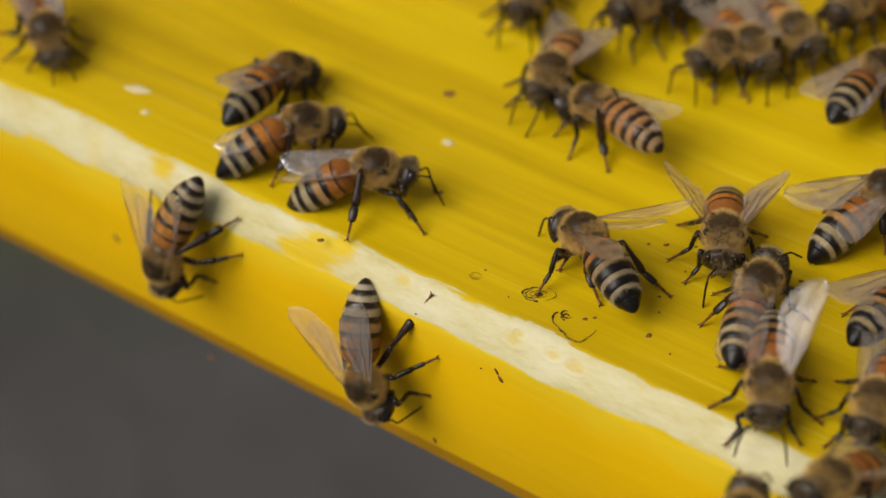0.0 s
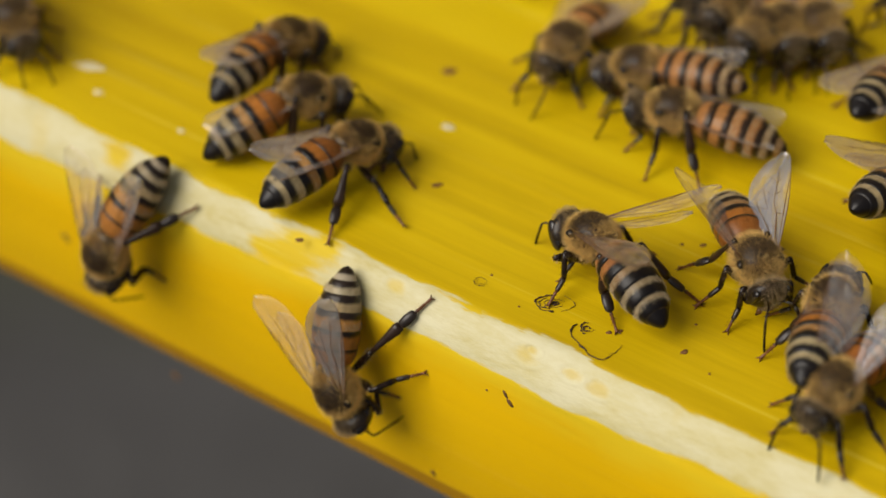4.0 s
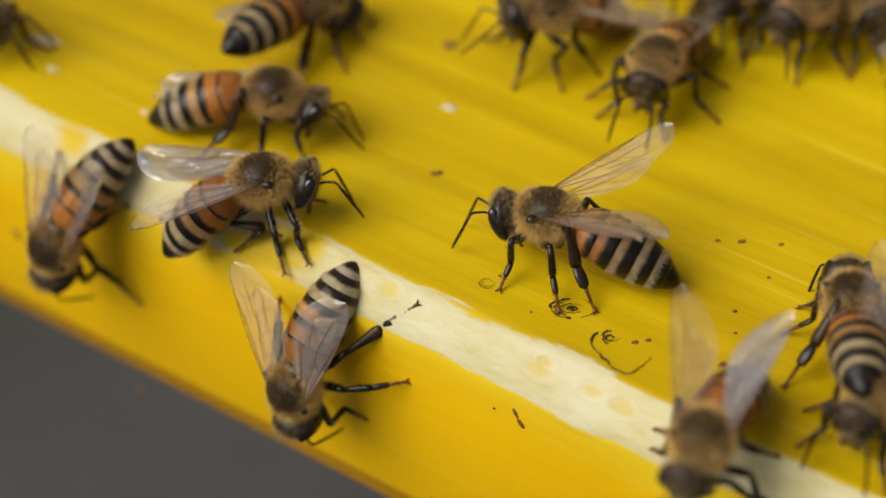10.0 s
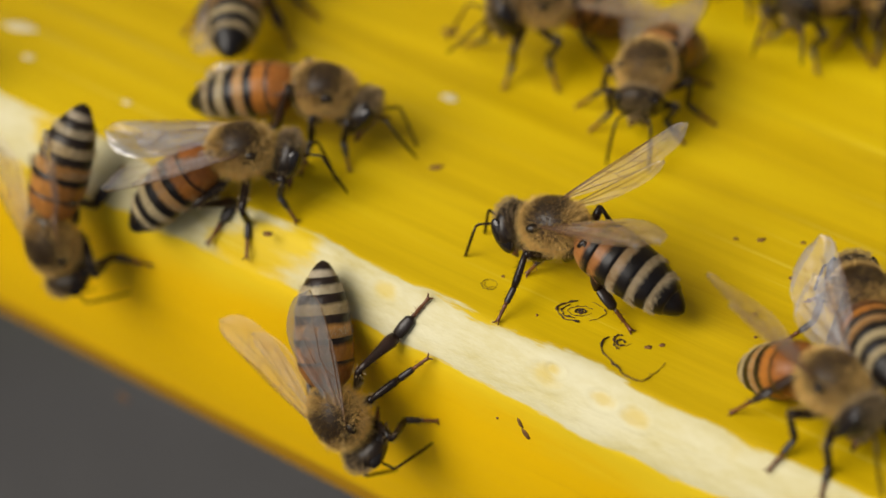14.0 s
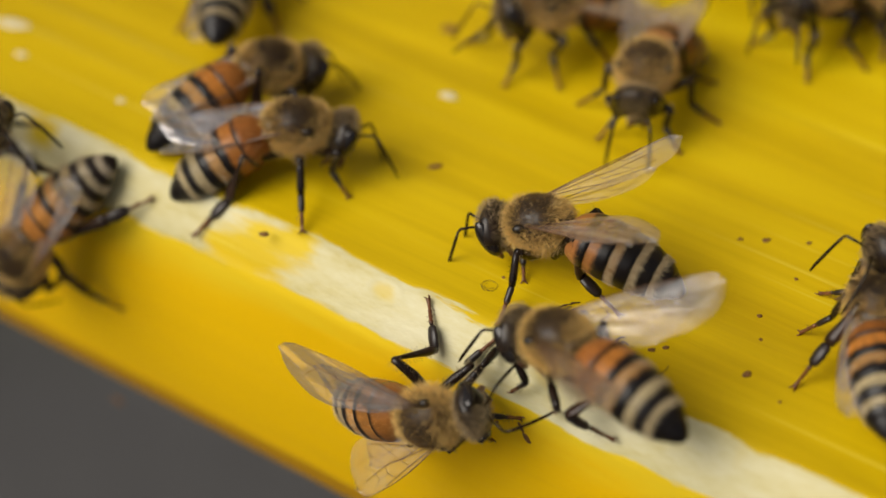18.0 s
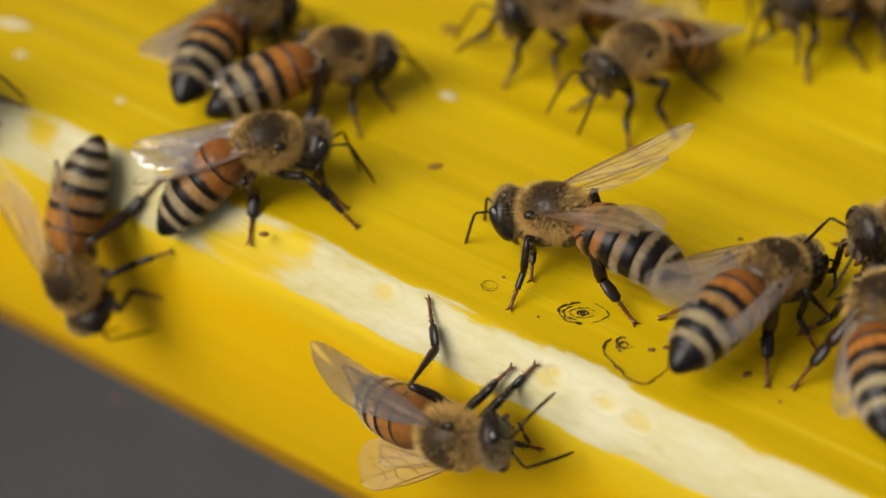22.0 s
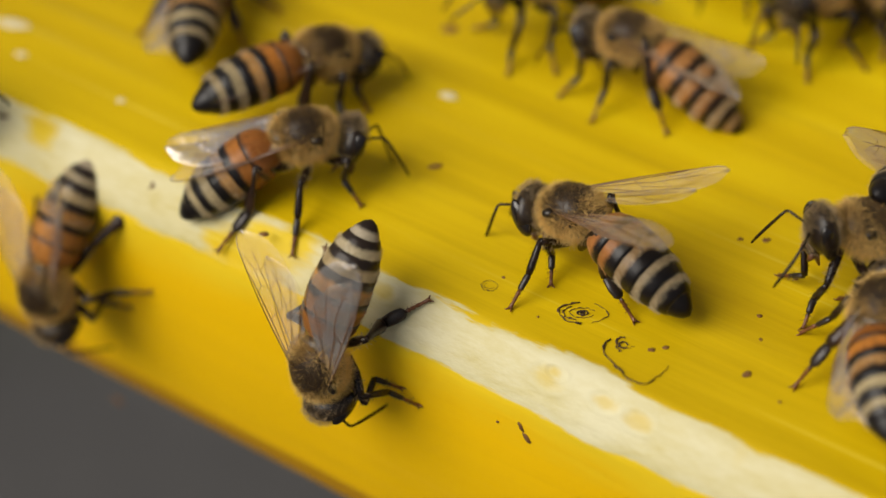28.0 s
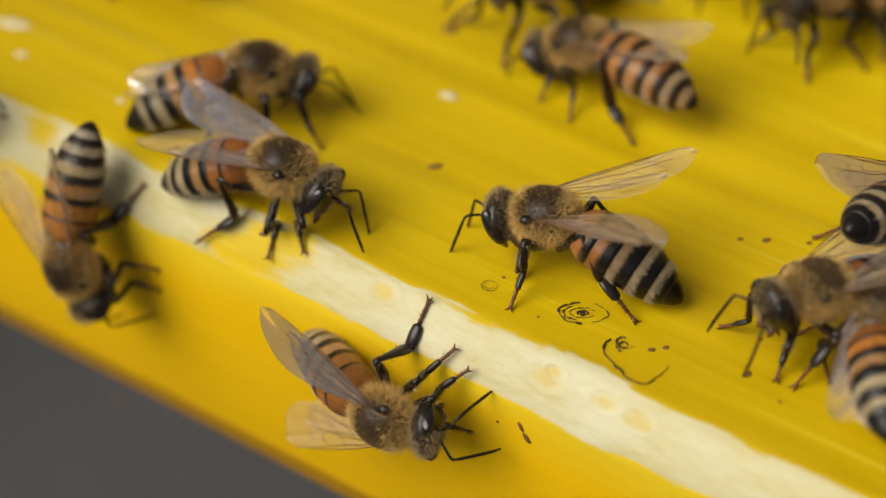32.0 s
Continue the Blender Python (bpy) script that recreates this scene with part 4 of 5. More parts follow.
    go(bee_c, TOP, [(0, -9.07, 5.89, 0.34, 33, 2, -2, -34, 7), (1, -7.47, 5.79, 0.34, 29, 2, -1, -32, 5), (2, -10.30, 3.56, 0.35, 30, -2, -2, -40, 6), (3, -6.67, 8.40, 0.32, 31, 1, -1, -31, 4), (3.5, -9.79, 7.06, 0.01, 66, 17, -2, -25, 4), (5.5, -12.58, 4.87, 0.05, 73, 13, -6, -34, 12), (6, -11.60, 1.77, 0.31, 52, -4, -3, -45, 12), (7, -9.71, 1.87, 0.36, 33, -1, -2, -38, 9), (8, -11.32, -0.87, 0.32, 27, -2, -1, -33, 3), (9, -10.88, -1.35, 0.33, 34, -5, -1, -35, 4), (10, -11.10, -0.51, 0.34, 34, -8, -1, -38, 3), (11, -10.07, -0.19, 0.33, 23, -3, -1, -35, 2), (12, -12.18, -3.08, 0.31, 23, -9, 0, -37, -1), (13, -14.69, -1.67, 0.34, 39, -10, -2, -45, 8), (14, -13.07, 0.88, 0.34, 36, -4, -1, -37, 6), (16.5, -12.59, 4.33, -0.00, 66, 18, -4, -21, 10), (17, -10.78, 5.55, 0.34, 35, -1, -1, -34, 6), (18, -11.63, 4.45, 0.34, 37, 2, -2, -34, 8), (19, -10.96, 4.97, 0.36, 38, -2, -2, -40, 10), (20, -11.35, 5.64, 0.31, 42, -3, -1, -38, 7), (21, -11.20, 4.17, 0.34, 37, -5, -2, -41, 8), (22, -11.96, 2.39, 0.34, 41, -2, -2, -40, 10), (23, -11.44, 4.01, 0.33, 41, -2, -2, -37, 8), (24, -12.07, 0.26, 0.34, 43, -10, -3, -49, 10), (25, -5.34, 3.69, 0.38, 5, 1, -2, -32, 8), (25.5, -9.59, 3.87, 0.30, 32, -2, -2, -36, 8), (27.5, -10.91, 1.55, 0.39, 38, 3, -2, -32, 10), (28, -10.55, 4.12, 0.33, 43, -1, -1, -32, 7), (29, -12.43, 1.03, 0.36, 31, -1, -2, -38, 9), (30, -11.82, 1.80, 0.35, 30, -5, -1, -40, 5), (31, -13.16, 0.66, 0.33, 32, -2, -1, -35, 5), (32, -9.96, 0.81, 0.36, 5, 1, -2, -28, 8)], {("hind", -1): [(0, -7.77, -0.14), (1, -7.96, -0.21), (2, -7.85, -0.19), (3, -7.68, -0.23), (6, -8.8, -1.34), (7, -10.85, -3.33), (8, -13.22, -4.47), (9, -13.02, -4.62), (11, -12.65, -4.45), (12, -12.9, -4.77), (13, -13.12, -4.44), (14, -13.92, -3.87), (17, -14.81, -2.82), (18, -14.76, -2.25), (19, -10.88, -1.4), (24, -10.98, -1.57), (25, -10.69, -1.48), (28, -12.73, -2.89), (29, -11.64, -1.9), (30, -14.87, -4.2), (31, -14, -3.13), (32, -14.3, -3.22)], ("mid", -1): [(0, -2.71, 4.52), (1, -4.39, 1.5), (2, -5, 1.32), (3, -2.41, 3.88), (6, -5.23, 2.94), (7, -5.75, 0), (8, -10.13, -2.49), (9, -8.73, -2.96), (10, -8.7, -3.01), (12, -8.58, -2.84), (13, -10.79, -2.13), (14, -10.96, -2.26), (17, -8, 0.11), (19, -8, 0.11), (20, -7.43, 1.26), (21, -6.38, 3.39), (22, -5.55, 2.35), (23, -5.49, 2.39), (24, -6.64, 1.48), (25, -5.04, 0.06), (28, -7.83, -1.19), (29, -8.77, -1.14), (30, -9.35, -1.82), (31, -10.17, -1.47), (32, -9.31, -1.76)]}, flaps=[(0, 2, 0, -8, -12), (6, 6, 4, -8, -12), (7, 4, 6, -2, -8), (8, 12, 14, -2, -6), (13, 14, 18, 4, -2), (14, 8, 10, -2, -6), (17, 2, -2, -10, -14), (23, 4, 2, -10, -12), (24, 14, 16, -2, -6), (25, 10, 8, 8, -2), (26.5, 4, 0, -6, -12), (28, 2, 0, -10, -14), (29, 8, 10, -4, -8), (30, 6, 8, -6, -8), (31, 4, 2, -8, -10), (32, 10, 12, 4, -2)])
    go(bee_d, TOP, [(0, -18.29, 7.29, 0.36, 53, 5, -1, -28, 6), (1, -18.65, 6.94, 0.38, 53, 3, -1, -25, 6), (2, -17.24, 9.57, 0.33, 63, 9, -1, -22, 6), (3, -17.82, 8.97, 0.38, 65, 8, -1, -26, 4), (6, -15.24, 9.26, 0.37, 34, 6, -1, -24, 6), (7, -14.33, 7.76, 0.38, 26, 4, -1, -21, 6), (8, -16.57, 8.03, 0.38, 32, 5, -1, -23, 6), (9, -14.32, 8.60, 0.45, 28, 9, -2, -22, 10), (10, -16.69, 6.81, 0.38, 21, 5, -2, -25, 10), (11, -12.70, 8.01, 0.39, 16, 7, -2, -24, 11), (12, -14.55, 7.61, 0.35, 22, 3, -2, -31, 6), (13, -16.69, 6.93, 0.38, 25, 8, -2, -29, 10), (14, -12.90, 8.30, 0.39, 16, 6, -2, -21, 8), (17, -12.24, 11.12, 0.38, 16, 7, -1, -19, 8), (18, -16.96, 8.01, 0.38, 62, 9, -1, -28, 6), (19, -16.49, 9.39, 0.32, 69, 14, -1, -16, 6), (20, -14.96, 10.82, 0.31, 53, 13, 0, -19, 2), (21, -17.31, 7.85, 0.39, 52, 6, -1, -24, 5), (22, -14.12, 11.67, 0.32, 57, 10, -1, -21, 3), (23, -13.33, 11.62, 0.35, 44, 8, -1, -21, 2), (24, -16.20, 8.17, 0.39, 47, 4, -1, -26, 6), (25, -18.15, 7.58, 0.38, 47, 9, -2, -28, 7), (28, -15.01, 11.14, 0.32, 63, 12, 0, -15, 2), (29, -18.39, 7.29, 0.30, 31, 5, 0, -28, -3), (30, -13.65, 9.31, 0.35, 28, 7, -1, -23, 3), (31, -15.16, 8.24, 0.36, 28, 4, -1, -24, 6), (32, -17.34, 7.61, 0.38, 38, 6, -2, -29, 8)])
    go(bee_e, TOP, [(0, -24.81, 12.19, 0.01, 83, 26, -3, -31, 6), (1, -24.99, 12.18, 0.00, 86, 26, -5, -25, 11), (2, -25.11, 11.61, 0.05, 96, 14, -5, -36, 9), (3, -24.36, 13.15, 0.01, 86, 22, -4, -29, 8), (6, -22.05, 15.36, 0.00, 70, 16, -4, -24, 9), (7, -24.39, 12.60, 0.04, 73, 14, -6, -35, 12), (8, -20.79, 16.17, -0.00, 76, 24, -1, -16, 3), (9, -23.16, 13.70, 0.00, 84, 17, -5, -17, 14), (10, -20.90, 16.56, -0.00, 76, 22, -3, -15, 8), (11, -22.93, 13.65, 0.01, 73, 24, -6, -28, 15), (12, -21.60, 15.71, 0.00, 76, 21, -5, -13, 14), (13, -25.09, 17.34, -0.00, 107, 3, -2, -0, 10), (14, -25.26, 17.06, -0.00, 111, -1, -3, 3, 11), (17, -24.98, 16.43, -0.00, 109, -5, -2, -1, 6), (18, -26.17, 17.79, -0.00, 112, -1, -1, 3, 6), (19, -24.84, 17.09, -0.00, 106, -1, -2, 3, 6), (20, -23.30, 14.49, 0.00, 89, 6, -4, -6, 15), (21, -22.71, 14.00, 0.01, 78, 22, -6, -11, 21), (22, -21.66, 12.09, 0.01, 82, 13, -7, -20, 20), (23, -23.72, 12.25, -0.00, 81, 14, -3, -12, 9), (24, -24.10, 10.26, 0.00, 75, 12, -6, -14, 20), (25, -23.60, 10.26, 0.00, 78, 16, -5, -6, 19), (28, -26.84, 15.73, 0.00, 105, -2, -4, -2, 15), (29, -30.07, 18.31, -0.00, 129, -3, -2, 4, 7), (30, -34.68, 12.20, -0.00, 164, 1, 1, 0, -1), (31, -37.61, 16.31, -0.00, 174, -3, 2, 6, -7), (32, -37.61, 16.31, -0.00, 174, -3, 2, 6, -8)])
    go(bee_f, TOP, [(0, 11.71, 8.69, 0.35, 154, 13, 1, -21, -5), (1, 13.10, 8.56, 0.35, 151, 17, 1, -23, -5), (2, 11.17, 8.20, 0.33, 160, 19, 1, -10, -9), (3, 12.04, 7.95, 0.35, 156, 15, 1, -24, -7), (6, 8.82, 7.44, 0.32, 174, 12, 1, -17, -7), (7, 10.38, 7.86, 0.33, 169, 13, 2, -16, -11), (8, 11.66, 7.40, 0.31, 176, 15, 2, -15, -9), (9, 7.91, 7.07, 0.31, 184, 11, 1, -20, -7), (10, 6.17, 6.72, 0.45, 196, 1, 1, -19, -4), (11, 2.16, 4.14, 0.48, 202, 2, 1, -21, -7), (12, 6.36, 5.23, 0.35, 198, 6, 2, -32, -8), (13, 6.57, 5.49, 0.32, 195, 6, 1, -27, -6), (14, 7.28, 5.76, 0.29, 186, 10, 2, -22, -10), (17, 8.22, 6.10, 0.30, 184, 9, 1, -23, -8), (18, 6.44, 5.51, 0.30, 192, 11, 1, -22, -5), (19, 6.25, 6.39, 0.31, 181, 9, 1, -18, -6), (20, 6.69, 7.13, 0.48, 182, 1, 0, -22, -2), (21, 5.31, 6.59, 0.36, 190, 5, 1, -24, -5), (22, 6.55, 6.83, 0.29, 186, 12, 1, -17, -7), (23, 4.86, 7.27, 0.31, 184, 7, 1, -18, -4), (24, 8.60, 6.76, 0.31, 182, 12, 1, -23, -8), (25, 3.86, 5.94, 0.37, 195, 6, 1, -23, -5), (28, 7.51, 7.20, 0.32, 177, 10, 2, -24, -9), (29, 7.25, 7.32, 0.33, 177, 10, 1, -23, -8), (30, 6.03, 6.54, 0.31, 187, 8, 1, -23, -6), (31, 8.15, 6.59, 0.33, 185, 10, 2, -28, -9), (32, 6.20, 6.22, 0.34, 191, 7, 1, -26, -6)], {("mid", 1): [(0, 9.97, 3.44), (1, 9.92, 3.46), (2, 9.89, 3.37), (3, 9.79, 3.32), (6, 9.83, 3.03), (7, 10.06, 3.15), (8, 9.58, 2.94), (9, 9.94, 3.16), (10, 9.58, 2.83), (11, 6.27, -0.01), (12, 6.41, 0.08), (13, 6.41, 0.12), (14, 6.41, 0.05), (17, 6.47, 0.14), (19, 6.47, 0.14), (20, 6.31, 1.55), (32, 6.31, 1.55)], ("hind", 1): [(0, 15.15, 5.51), (1, 15.37, 5.44), (2, 15.99, 3.4), (3, 15.61, 3.64), (6, 15.25, 3.42), (7, 15.19, 3.47), (8, 15.09, 3.44), (9, 14.8, 3.28), (10, 11.42, 4.21), (11, 11.16, 4.13), (12, 10.78, 3.91), (13, 15.48, 4.03), (14, 13.4, 3.86), (17, 13.17, 3.89), (18, 11.93, 4.67), (19, 11.93, 4.67), (20, 10.5, 6.06), (21, 11.22, 5.84), (22, 13.02, 4.6), (25, 12.94, 4.72), (32, 12.97, 4.74)], ("front", 1): [(0, 9.9, 7.26), (3, 9.89, 6.03), (6, 6.84, 5.58), (7, 8.02, 4), (8, 10.08, 4.27), (9, 6.09, 5.43), (10, 5.24, 2.44), (11, 2.78, 0.96), (12, 5.5, 3.88), (13, 5.6, 3.61), (14, 5.6, 4.58), (17, 7.93, 2.24), (18, 5.69, 3.99), (19, 5.69, 3.99), (20, 4.06, 2.46), (21, 4.2, 2.44), (22, 6.01, 4.33), (23, 3.53, 2.52), (24, 7.77, 4.38), (25, 3.08, 1.19), (28, 7.23, 4.61), (29, 7.04, 4.73), (30, 5.73, 3.06), (31, 8.06, 3.1), (32, 5.34, 4.23)], ("hind", -1): [(0, 19.58, 9.84), (1, 19.53, 9.53), (2, 19.33, 9.48), (3, 19.79, 9.61), (6, 16.92, 9.78), (9, 16.89, 8.67), (10, 11.22, 11.49), (11, 7.41, 9.55), (12, 11.43, 10.29), (17, 12.32, 10.32), (25, 9.57, 10.94), (28, 11.78, 10.57), (32, 11.24, 10.82)]}, flaps=[(0, 10, 46, 10, 14), (3, 10, 50, 10, 14), (9, 10, 36, 10, 18), (11, 10, 40, 12, 26), (13, 10, 38, 12, 28), (17, 12, 30, 8, 14), (21, 10, 30, 10, 22), (23, 10, 30, 8, 14), (29, 12, 26, 8, 10), (32, 12, 26, 8, 12)])
    go(bee_g1, TOP, [(0, -3.97, 27.54, 0.01, -83, 4, -2, -18, 6), (1, -3.61, 26.71, 0.01, -82, 4, -1, -18, 3), (2, -3.45, 26.67, 0.00, -82, 1, -1, -16, 3), (3, -4.02, 27.33, 0.01, -80, 6, 1, -22, -1), (6, -3.92, 27.72, 0.25, -118, -11, -2, -8, 6), (7, -5.30, 25.35, 0.80, -130, -15, -2, -11, 16), (8, -6.62, 24.93, 0.81, -126, -13, -3, -14, 18), (9, -6.03, 25.45, 1.03, -126, -11, -2, -19, 16), (10, -5.71, 24.60, 1.45, -125, -10, -3, -26, 20), (11, -5.89, 24.75, 1.43, -128, -7, -3, -29, 17), (12, -5.96, 24.24, 1.43, -130, -9, -3, -28, 18), (14, -5.90, 23.09, 1.48, -124, -9, -2, -28, 15), (19, -5.53, 23.32, 1.08, -124, -11, -4, -21, 23), (25, -5.49, 23.47, 1.15, -121, -10, -3, -23, 21), (28, -7.98, 25.12, 1.10, -116, -19, -2, -9, 16), (29, -8.35, 25.06, 1.02, -117, -19, -2, -8, 13), (32, -7.98, 25.12, 1.11, -116, -19, -2, -9, 16)])
    go(bee_g2, TOP, [(0, 2.83, 25.28, 0.00, -183, 16, 5, -13, -17), (1, 3.33, 24.75, 0.00, -185, 17, 5, -11, -18), (2, 3.72, 24.45, 0.00, -185, 20, 6, -11, -18), (3, 3.94, 24.91, 0.00, -185, 28, 6, -5, -20), (4.5, 3.13, 30.17, 0.13, -148, 7, 2, -5, -7), (6, 2.32, 35.43, 0.26, -111, -13, -1, -5, 7), (9, 0.77, 37.47, 0.28, -104, -9, -1, -11, 4), (14, -0.41, 41.16, 0.39, -108, -13, -2, -8, 11), (32, -0.31, 40.29, 0.42, -107, -13, -2, -8, 11)])
    go(bee_r1, TOP, [(0, 21.10, 16.13, 0.02, -64, 0, 0, -19, -1), (1, 21.36, 14.98, 0.01, -64, 3, 1, -21, -2), (2, 19.37, 14.29, 0.75, -101, -7, 1, -20, -7), (3, 20.62, 15.60, 0.37, -38, 5, 1, -12, -5), (6, 23.06, 2.80, 0.09, -59, -4, 1, -14, -4), (7, 23.03, 1.54, 0.49, -71, -6, 0, -17, 1), (8, 23.83, 1.57, 0.17, -65, 2, 0, -23, 0), (9, 25.32, -6.89, 0.13, -72, -12, 2, -5, -7), (10, 24.19, -4.81, 0.37, -79, 3, 1, -20, -7), (11, 26.74, -3.34, 0.32, -26, -7, 2, -18, -10), (12, 27.79, -1.99, 0.28, -59, -9, 2, -11, -8), (13, 29.78, -1.34, 0.54, -53, -11, 2, -12, -8), (14, 27.13, 3.01, 0.33, -25, -9, -1, -32, 2), (16.5, 27.94, 0.54, 0.02, -90, 5, 0, -22, -1), (17, 24.21, -0.04, 0.16, -96, -2, 3, -19, -10), (17.3, 21.18, -1.66, 0.35, -127, 2, 1, -22, -4), (17.5, 19.71, -2.12, 0.37, -140, 0, 1, -28, -4), (18, 12.66, -2.49, 0.33, -187, 13, 1, -19, -4), (18.3, 15.13, -0.80, 0.33, -222, 3, 1, -2, -8), (18.5, 16.40, 1.30, 0.33, -249, 2, -1, -2, 4), (19, 15.80, 0.43, 0.00, -245, -4, -2, -12, 6), (20, 13.74, 2.97, 0.34, -238, 2, 0, -12, -2), (20.5, 15.80, 1.53, 0.02, -261, 6, -4, -26, 8), (21, 18.33, 3.79, 0.37, -284, 6, -2, -27, 11), (22, 19.03, 8.89, 0.34, -282, 13, -1, -20, 6), (22.5, 19.56, 12.56, 0.00, -289, 16, -5, -21, 14), (23, 21.58, 15.58, 0.34, -294, 10, -1, -16, 2), (24, 20.17, 15.32, 0.31, -302, 12, -1, -10, 8), (25, 24.53, 20.60, -0.00, -297, 22, -4, -2, 15), (28, 24.51, 22.77, 0.00, -299, 17, -3, 11, 15), (29, 23.24, 21.17, -0.00, -294, 20, -3, 7, 12), (30, 23.98, 19.14, 0.00, -298, 17, -4, 6, 15), (31, 24.19, 19.22, -0.00, -293, 20, -3, 5, 13), (32, 23.77, 20.17, -0.00, -293, 19, -3, 3, 13)], flaps=[(0, 26, 30, 2), (2, 24, 24, 6), (3, 24, 12, 14), (6, 22, 28, 4), (8, 18, 24, 6), (9, 10, 20, 20), (13, 16, 18, 22), (14, 26, 10, 20), (17, 16, 18, 14), (17.6, 32, 36, 8), (18.2, 32, 38, 10), (18.6, 32, 32, 26), (20.5, 32, 30, 26), (21, 10, 16, -4), (23, 8, 20, 4), (24, 8, 22, 10), (32, 10, 16, 6)])
    go(bee_r2, TOP, [(0, 38.13, -11.35, 0.00, 109, -7, -1, 19, 3), (0.5, 34.75, -6.49, 0.00, 113, -4, 0, 15, -0), (1, 28.27, 4.20, 0.45, 107, -17, -1, -5, 6), (1.5, 24.95, 11.29, 0.24, 102, -16, 0, -0, -2), (2, 23.51, 16.33, 0.45, 89, -15, -0, -5, 0), (2.5, 19.94, 18.52, 0.00, 122, -15, -1, 13, 6), (3, 10.46, 24.00, -0.00, 162, 5, 3, 0, -10), (4.5, 7.00, 24.69, 0.22, 209, 1, 1, -10, -1), (6, 3.55, 25.38, 0.45, 255, -3, -1, -21, 7), (7, 3.55, 25.38, 0.45, 255, -3, -1, -21, 7), (8, 3.35, 25.57, 0.47, 257, -4, -1, -20, 6), (9, 3.61, 25.47, 0.51, 261, 0, -0, -26, 2), (10, 3.82, 24.62, 0.52, 284, -5, 2, -20, -9), (11, 3.89, 23.48, 0.25, 283, 2, 2, -25, -6), (12, 3.53, 23.13, 0.41, 287, 0, 3, -25, -12), (14, 3.73, 22.26, 0.55, 290, 2, 4, -29, -16), (18, 3.74, 21.79, 0.58, 290, 1, 4, -29, -16), (19, 2.32, 22.24, 0.97, 260, -4, 1, -26, -8), (20, 2.53, 22.09, 1.16, 258, -7, 0, -24, -0), (22, 2.17, 22.02, 1.07, 258, -7, 0, -24, -0), (23, 1.68, 22.21, 1.19, 252, -4, 0, -30, -1), (24, 1.52, 22.01, 1.20, 255, -3, 1, -31, -6), (25, 1.52, 22.01, 1.20, 255, -3, 1, -31, -6), (28, 0.74, 23.99, 0.28, 187, -1, 4, -22, -10), (29, -0.23, 24.49, 0.00, 184, 6, 4, -24, -9), (30, -1.16, 24.69, 0.14, 189, 2, 5, -24, -13), (31, 0.07, 22.12, -0.00, 184, 19, 5, -17, -15), (32, -0.69, 22.18, 0.00, 188, 21, 6, -24, -16)])
    go(bee_z, TOP, [(0, 26.66, 12.91, 0.00, 101, -9, -1, 7, 5), (1, 26.71, 11.61, -0.00, 101, -3, -2, 4, 6), (2, 28.64, 13.02, -0.00, 98, 1, -1, 12, 3), (3, 28.46, 12.31, -0.00, 103, 1, -0, 8, 0), (6, 27.95, 11.32, -0.00, 105, -1, -0, 10, 1), (7, 27.14, 11.47, -0.00, 108, -1, -0, 9, 1), (8, 26.65, 11.81, -0.00, 111, 0, -1, 9, 3), (9, 26.63, 11.88, -0.00, 107, -1, -2, 8, 7), (10, 26.05, 10.76, -0.00, 121, 3, 0, 11, -1), (11, 25.09, 11.12, -0.00, 122, 2, -0, 7, 2), (12, 26.18, 10.15, -0.00, 116, -1, 0, 14, -1), (13, 26.15, 11.00, -0.00, 116, 3, -1, 9, 3), (14, 25.02, 10.47, -0.00, 123, 9, -1, 9, 6), (17, 25.58, 10.86, 0.00, 110, -1, -4, -4, 13), (32, 26.04, 10.61, 0.00, 104, -2, -5, -1, 19)])
    go(bee_y, TOP, [(0, 32.95, 2.36, 0.00, -65, 4, 0, -7, -0), (1, 34.46, 5.61, 0.00, -74, -0, 3, -17, -8), (2, 32.87, 3.91, 0.01, -93, 5, 1, -17, -3), (3, 32.58, 4.49, 0.01, -92, 3, 1, -17, -3), (6, 32.12, 4.20, 0.17, -93, -2, 1, -18, -2), (7, 32.55, 4.74, 0.15, -88, -4, 1, -16, -4), (8, 32.39, 3.78, 0.13, -87, -5, 0, -14, -2), (9, 32.12, 4.53, 0.07, -88, -9, -0, -8, 0), (10, 30.72, 4.32, 0.09, -88, -7, 1, -11, -4), (11, 31.68, 4.65, 0.13, -92, -8, -0, -10, 0), (12, 34.39, 4.41, 0.19, -93, -10, 0, -9, -0), (14, 36.54, 6.31, 0.22, -94, -10, 0, -8, -0), (32, 35.90, 6.13, 0.27, -93, -11, 0, -8, -0)])
    go(bee_y2, TOP, [(0, 41.23, 5.15, 0.00, -79, -2, 1, -13, -2), (1, 40.48, 4.67, -0.00, -79, -5, 0, -9, -1), (2, 41.43, 6.18, -0.00, -85, -2, 0, -10, -1), (3, 42.46, 7.79, -0.00, -85, -3, 0, -10, -1), (32, 37.45, 2.54, 0.54, -84, -17, 0, -4, -1)])
    go(bee_y3, TOP, [(0, 42.09, -6.49, 1.08, -103, -21, 1, -5, -5), (1, 44.58, -9.22, 0.27, -108, -22, 0, -11, -1), (3, 48.09, -11.46, -0.01, -114, -27, -1, -8, 5), (32, 45.65, -8.77, 1.07, -110, -34, -0, -5, 3)])
